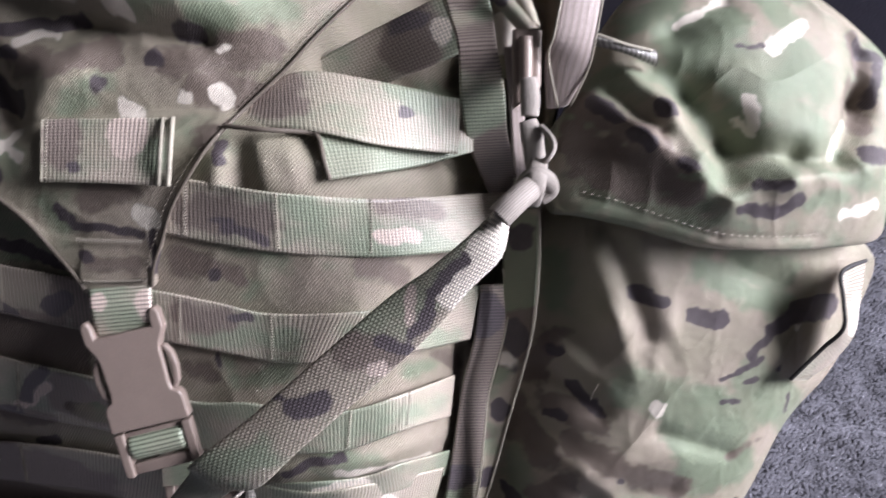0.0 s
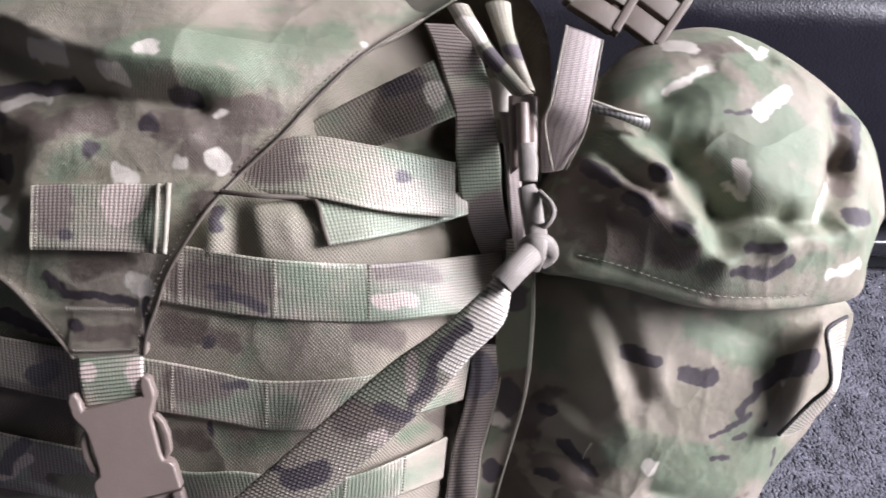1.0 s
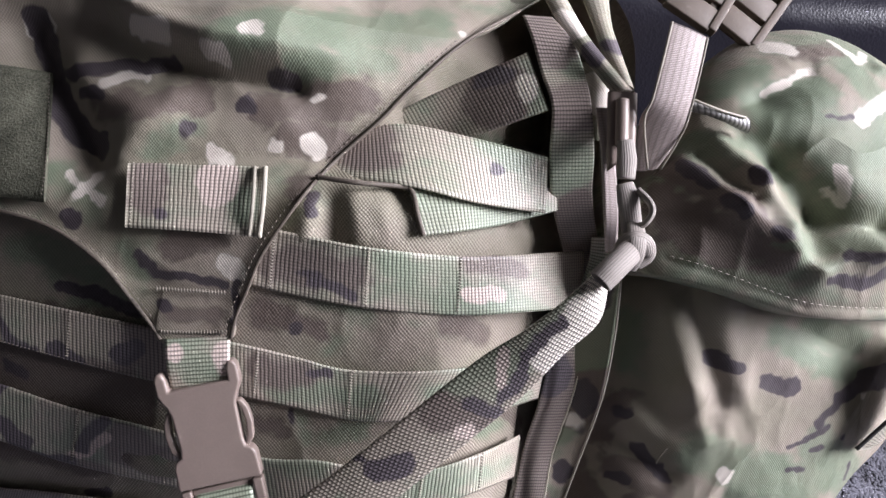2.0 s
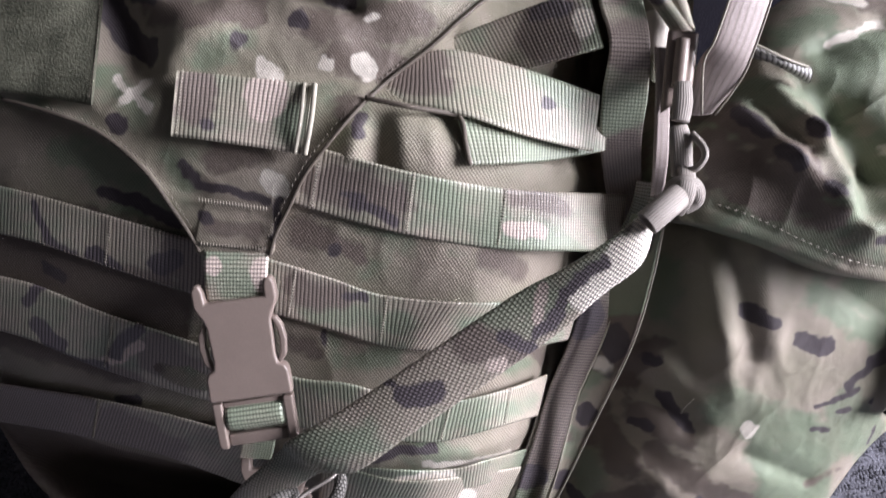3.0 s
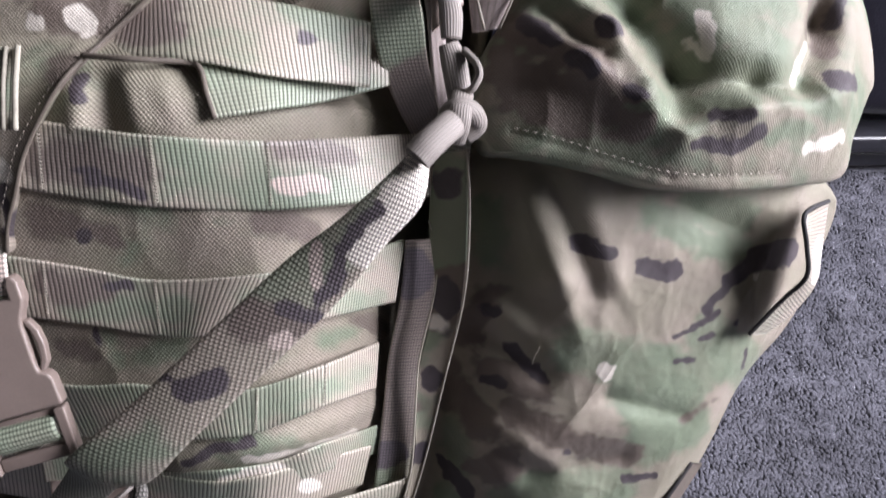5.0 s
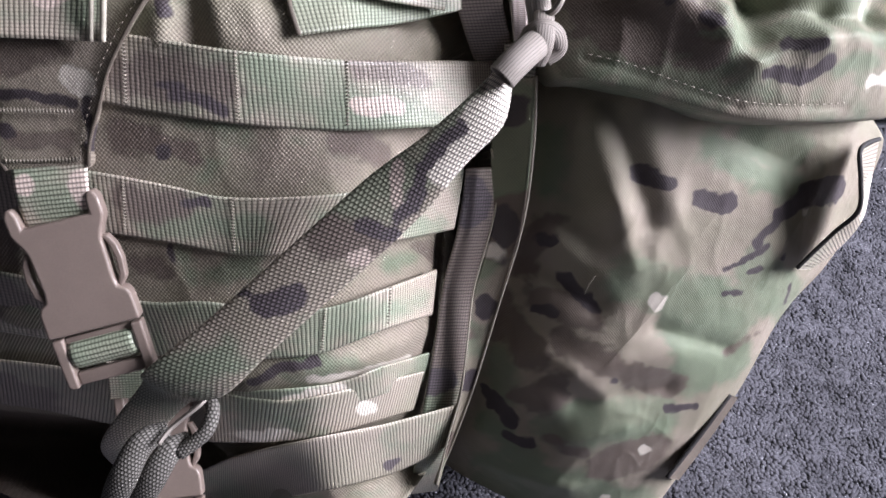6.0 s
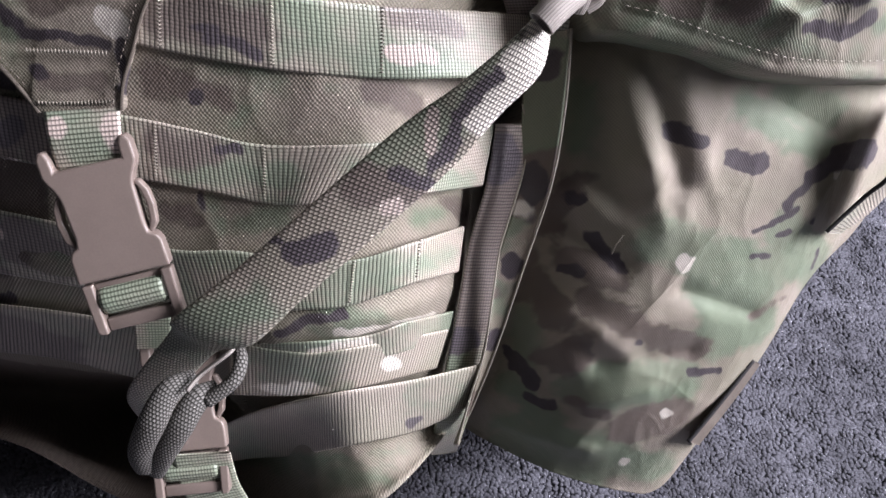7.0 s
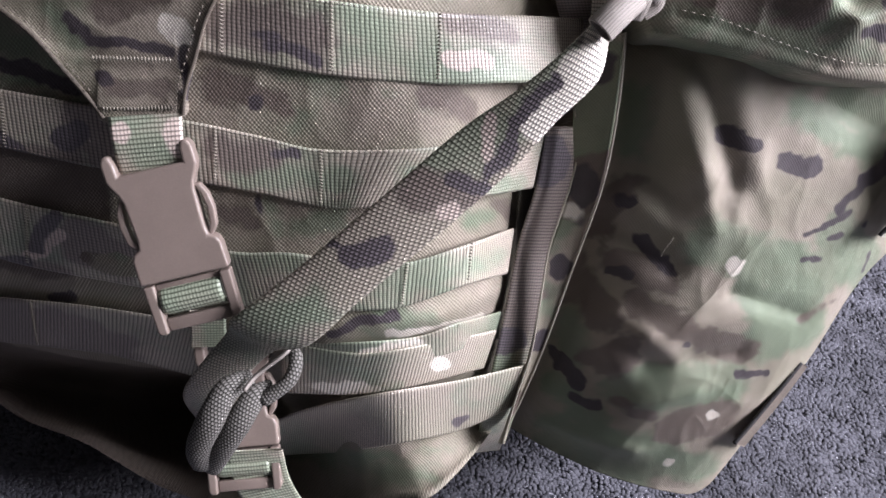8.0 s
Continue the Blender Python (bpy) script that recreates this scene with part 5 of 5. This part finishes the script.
# fittings where the cord comes out at the top of the seam
pull_tape = part("pull_tape", ribbon("pull_tape", [(0.0560, 0.6128, 0.1117), (0.0523, 0.5953, 0.1119), (0.0497, 0.5804, 0.1080), (0.0473, 0.5725, 0.0977), (0.0498, 0.5534, 0.0836)], [(0.0727, 0.6080, 0.1076), (0.0702, 0.5951, 0.1080), (0.0682, 0.5802, 0.1036), (0.0663, 0.5688, 0.0980), (0.0599, 0.5549, 0.0857)], 0.0016, 10, 24, 0.001), TAPE, backpack, "plain mauve-brown pull tape")
part("selvedge", tube("selvedge", [(0.0560, 0.6128, 0.1127), (0.0523, 0.5953, 0.1129), (0.0497, 0.5804, 0.1090), (0.0481, 0.5718, 0.1030), (0.0542, 0.5532, 0.0889)], 0.0006), MID_THREAD, pull_tape)
part("selvedge", tube("selvedge", [(0.0727, 0.6080, 0.1086), (0.0702, 0.5951, 0.1090), (0.0682, 0.5802, 0.1046), (0.0663, 0.5688, 0.0990), (0.0601, 0.5536, 0.0886)], 0.0005), MID_THREAD, pull_tape)
strap("cord_strap", [(0.0066, 0.6314, 0.0780), (0.0145, 0.6164, 0.0820), (0.0229, 0.6030, 0.0880), (0.0368, 0.5843, 0.0940)], [(0.0167, 0.6321, 0.0780), (0.0228, 0.6196, 0.0820), (0.0285, 0.6082, 0.0880), (0.0450, 0.5866, 0.0940)], 67, material=FINE_WEBBING, wild=0.0, wild_dark=0.0, cream=[(0.015, 0.617, 0.0106, 0.0080, -0)], dark=[(0.028, 0.604, 0.0058, 0.0058, -0)], bulge=0.002)
strap("cord_strap", [(0.0248, 0.6340, 0.0740), (0.0290, 0.6193, 0.0800), (0.0324, 0.6055, 0.0860), (0.0394, 0.5887, 0.0920)], [(0.0370, 0.6349, 0.0740), (0.0378, 0.6199, 0.0800), (0.0402, 0.6080, 0.0860), (0.0460, 0.5879, 0.0920)], 68, material=FINE_WEBBING, wild=0.0, wild_dark=0.0, dark=[(0.037, 0.608, 0.0054, 0.0048, -0)], bulge=0.002)
strap("cloth_tuck", [(0.0229, 0.6017, 0.0760), (0.0249, 0.5900, 0.0820), (0.0288, 0.5694, 0.0760)], [(0.0367, 0.6000, 0.0760), (0.0370, 0.5852, 0.0840), (0.0384, 0.5674, 0.0760)], 69, material=CLOTH, wild_dark=0.0, cream=[(0.031, 0.588, 0.0080, 0.0106, -0)], bulge=0.004)
cord_lock = part("cord_lock", tube("cord_lock", [(0.0381, 0.5806, 0.1040), (0.0383, 0.5726, 0.1040), (0.0384, 0.5607, 0.1040)], 0.0030, 6, 14), PLASTIC, backpack, "smooth tan plastic cord lock")
part("housing", ribbon("housing", [(0.0326, 0.5845, 0.1000), (0.0326, 0.5742, 0.1000), (0.0334, 0.5497, 0.1000)], [(0.0454, 0.5844, 0.1000), (0.0454, 0.5750, 0.1000), (0.0452, 0.5598, 0.1000)], 0.004, 8, 10), PLASTIC, cord_lock)
part("cord_channel", ribbon("cord_channel", [(0.0299, 0.5792, 0.0900), (0.0320, 0.5534, 0.0950), (0.0337, 0.5309, 0.0950), (0.0385, 0.5163, 0.0800)], [(0.0359, 0.5786, 0.0950), (0.0381, 0.5540, 0.0950), (0.0401, 0.5315, 0.0950), (0.0428, 0.5164, 0.0850)], 0.003, 8, 10), TAPE, backpack)
braid = part("braided_cord", tube("braided_cord", [(0.0390, 0.5623, 0.1080), (0.0399, 0.5542, 0.1080), (0.0399, 0.5459, 0.1080)], 0.0042, 8, 14, 0.6, taper=(0.85, 1.05, 0.9)), BRAID, backpack, "braided mauve tape tied in a knot")
part("strand", tube("strand", [(0.0387, 0.5437, 0.1100), (0.0406, 0.5365, 0.1100), (0.0427, 0.5233, 0.1100)], 0.0046, 8, 14, 0.55, taper=(0.8, 1.05, 1.0)), BRAID, braid)
part("strand", tube("strand", [(0.0443, 0.5406, 0.1120), (0.0481, 0.5355, 0.1160), (0.0489, 0.5310, 0.1170), (0.0464, 0.5266, 0.1160), (0.0439, 0.5258, 0.1120)], 0.0014, 8, 10, 1.6), BRAID, braid)
part("knot", tube("knot", [(0.0385, 0.5111, 0.1116), (0.0370, 0.5169, 0.1177), (0.0410, 0.5198, 0.1210), (0.0464, 0.5184, 0.1188), (0.0486, 0.5140, 0.1136), (0.0442, 0.5105, 0.1116)], 0.0033, 8, 14, 0.62), BRAID, braid)
part("knot", tube("knot", [(0.0435, 0.5254, 0.1127), (0.0419, 0.5196, 0.1213), (0.0411, 0.5134, 0.1218), (0.0396, 0.5083, 0.1165)], 0.0040, 8, 14, 0.5), BRAID, braid)
part("strap_roll", sleeve("strap_roll", [(0.0259, 0.5017, 0.1282), (0.0301, 0.5061, 0.1277), (0.0354, 0.5110, 0.1244), (0.0406, 0.5153, 0.1186)], 0.0054, 0.0009, 8, 20, 0.85), BRAID, backpack, "rolled strap end")
part("pull_loop", ribbon("pull_loop", [(0.0665, 0.5861, 0.0960), (0.0745, 0.5828, 0.0980), (0.0845, 0.5801, 0.0970), (0.0963, 0.5782, 0.0940)], [(0.0695, 0.5797, 0.0940), (0.0764, 0.5778, 0.0960), (0.0855, 0.5751, 0.0950), (0.0969, 0.5715, 0.0910)], 0.004, 10, 16, 0.002), camo_webbing("dark_tape", 0.0022, 0.003, (0.10, 0.095, 0.085)), backpack, "dark ribbed zip pull loop")
piping([(0.0652, 0.5847, 0.1000), (0.0731, 0.5814, 0.1020), (0.0830, 0.5785, 0.1010), (0.0942, 0.5769, 0.0980)], 0.0006, THREAD)


def framed(top, bottom):
    """A pose whose y runs up from bottom to top and whose z faces out of the pack, in the pack's axes; metres."""
    a, b = Vector(top), Vector(bottom)
    y = (a - b).normalized()
    x = y.cross(Vector((0, 0, 1))).normalized()
    z = x.cross(y)
    m = Matrix((x, y, z)).transposed().to_4x4()
    m.translation = a
    return m


def mirrored(half):
    return half + [(-x, y) for x, y in half[::-1]]


def side_release_buckle(m, seed):
    """Moulded buckle: outer half with ears and waist, the prongs seen at its sides, and the frame that takes the tape."""
    k = 0.001
    body_half = [(12.6, 0), (12.8, 5), (14.0, 8.2), (16.4, 8.2), (17.8, 5.5), (17.8, -1.5), (16.5, -4.5), (15.0, -7), (13.9, -10.5), (13.4, -26), (14.0, -29.5), (16.6, -31), (17.8, -33.5), (18.0, -44)]
    outline = [(x * k, y * k) for x, y in mirrored(body_half)]
    buckle = part("buckle", plate(outline, -0.0035, 0.0038, 0.0011), PLASTIC, backpack, "tan plastic side-release buckle")
    buckle.matrix_basis = m
    for s in (1, -1):
        arm = [(13.2, -9), (16.0, -9.5), (18.2, -14), (18.8, -20), (17.8, -27), (15.0, -30.5), (13.6, -29.5), (15.4, -25), (16.0, -19), (15.2, -13.5)]
        part("prong", plate([(s * x * k, y * k) for x, y in (arm if s > 0 else arm[::-1])], -0.0024, 0.0022, 0.0008), PLASTIC, buckle)
        rail = [(13.2, -45), (17.6, -45), (17.4, -64.5), (16.2, -66), (13.2, -66)]
        part("side_rail", plate([(s * x * k, y * k) for x, y in (rail if s > 0 else rail[::-1])], -0.0032, 0.0032, 0.0009), PLASTIC, buckle)
    part("cross_bar", block((-0.0131, -0.0655, -0.0026), (0.0131, -0.0600, 0.0012), 0.0009, 3), PLASTIC, buckle)
    part("cross_bar", block((-0.0131, -0.0480, -0.0026), (0.0131, -0.0453, 0.0010), 0.0006, 3), PLASTIC, buckle)
    wrap = ribbon("tape_wrap", [(-0.0125, y, z) for y, z in ((-0.0470, -0.0035), (-0.0482, 0.0012), (-0.0515, 0.0034), (-0.0550, 0.0030), (-0.0578, 0.0005), (-0.0585, -0.004))],
                  [(0.0125, y, z) for y, z in ((-0.0470, -0.0035), (-0.0482, 0.0012), (-0.0515, 0.0034), (-0.0550, 0.0030), (-0.0578, 0.0005), (-0.0585, -0.004))], 0.0014, 6, 16)
    part("tape_wrap", camo(wrap, seed, wild_dark=0.0, green=[(0, -0.052, 0.03, 0.02, 0)]), WEBBING, buckle, "webbing threaded round the bar")
    return buckle


side_release_buckle(framed((-0.1371, 0.4509, 0.0940), (-0.1217, 0.3894, 0.0840)), 71)
side_release_buckle(framed((-0.1215, 0.3600, 0.0250), (-0.1142, 0.2859, 0.0300)), 72)
strap("buckle_strap", [(-0.1517, 0.4696, 0.0980), (-0.1507, 0.4607, 0.0980), (-0.1494, 0.4504, 0.0940), (-0.1488, 0.4444, 0.0900)], [(-0.1244, 0.4722, 0.0980), (-0.1241, 0.4633, 0.0980), (-0.1244, 0.4528, 0.0940), (-0.1242, 0.4468, 0.0900)], 73, wild_dark=0.0, pink=[(-0.147, 0.463, 0.0042, 0.0046, 0), (-0.127, 0.463, 0.0041, 0.0068, 0)], green=[(-0.137, 0.458, 0.0115, 0.0092, -0)])
strap("buckle_tail", [(-0.1361, 0.3860, 0.0480), (-0.1380, 0.3742, 0.0400), (-0.1399, 0.3660, 0.0330)], [(-0.1202, 0.3862, 0.0480), (-0.1216, 0.3744, 0.0400), (-0.1236, 0.3670, 0.0330)], 74, wild_dark=0.0)
strap("buckle_tail", [(-0.1238, 0.3156, 0.0340), (-0.1204, 0.2927, 0.0260), (-0.1083, 0.2746, 0.0180)], [(-0.0973, 0.3172, 0.0340), (-0.0945, 0.2985, 0.0260), (-0.0873, 0.2806, 0.0180)], 75, wild_dark=0.0)

# rolled keeper loop at the foot of the diagonal strap
KEEPER_WEB = camo_webbing("drab_webbing", 0.0014, 0.0016, (0.072, 0.068, 0.058), 0.42, 0.3, stagger=True)
keeper = part("keeper_loop", camo(tube("keeper_loop", [(-0.1031, 0.3635, 0.0780), (-0.1117, 0.3606, 0.0840), (-0.1185, 0.3483, 0.0860), (-0.1250, 0.3341, 0.0800), (-0.1250, 0.3238, 0.0720)], 0.0058, 8, 18, 0.62, taper=(0.8, 1.0, 0.85)), 77, wild=0.0, wild_dark=0.0, green=[(-0.106, 0.350, 0.0220, 0.0294, -0)]), KEEPER_WEB, backpack, "rolled webbing keeper loop")
part("roll", camo(tube("roll", [(-0.0954, 0.3586, 0.0760), (-0.1013, 0.3567, 0.0820), (-0.1079, 0.3465, 0.0840), (-0.1156, 0.3338, 0.0790), (-0.1226, 0.3220, 0.0700)], 0.0056, 8, 18, 0.62, taper=(0.8, 1.0, 0.85)), 77, wild=0.0, wild_dark=0.0, green=[(-0.106, 0.350, 0.0220, 0.0294, -0)]), KEEPER_WEB, keeper)
part("roll", camo(tube("roll", [(-0.0883, 0.3766, 0.0720), (-0.0847, 0.3725, 0.0780), (-0.0869, 0.3643, 0.0820), (-0.0978, 0.3556, 0.0820)], 0.0030, 8, 12, 0.8), 77, wild=0.0, wild_dark=0.0, green=[(-0.106, 0.350, 0.0220, 0.0294, -0)]), KEEPER_WEB, keeper)
part("edge_cord", tube("edge_cord", [(-0.1042, 0.3616, 0.0880), (-0.0997, 0.3671, 0.0840), (-0.0887, 0.3759, 0.0840), (-0.0870, 0.3776, 0.0780)], 0.0010, 6, 8), BRAID, keeper)


def ladder_buckle(m):
    """A small open frame with bars that tape runs through."""
    frame_part = part("ladder_buckle", block((-0.016, -0.022, -0.002), (-0.0115, 0.022, 0.004), 0.0008), BROWN_PLASTIC, backpack, "brown plastic ladder buckle")
    frame_part.matrix_basis = m
    part("side_rail", block((0.0115, -0.022, -0.002), (0.016, 0.022, 0.004), 0.0008), BROWN_PLASTIC, frame_part)
    for y in (-0.0165, 0.0, 0.0165):
        part("cross_bar", block((-0.0125, y - 0.0066, -0.0018), (0.0125, y + 0.0066, 0.0032), 0.0007), BROWN_PLASTIC, frame_part)
    return frame_part


ladder_buckle(framed((0.1137, 0.6455, 0.0500), (0.0948, 0.6194, 0.0580)))
ladder_buckle(framed((0.0889, 0.6505, 0.0550), (0.0750, 0.6279, 0.0620)))
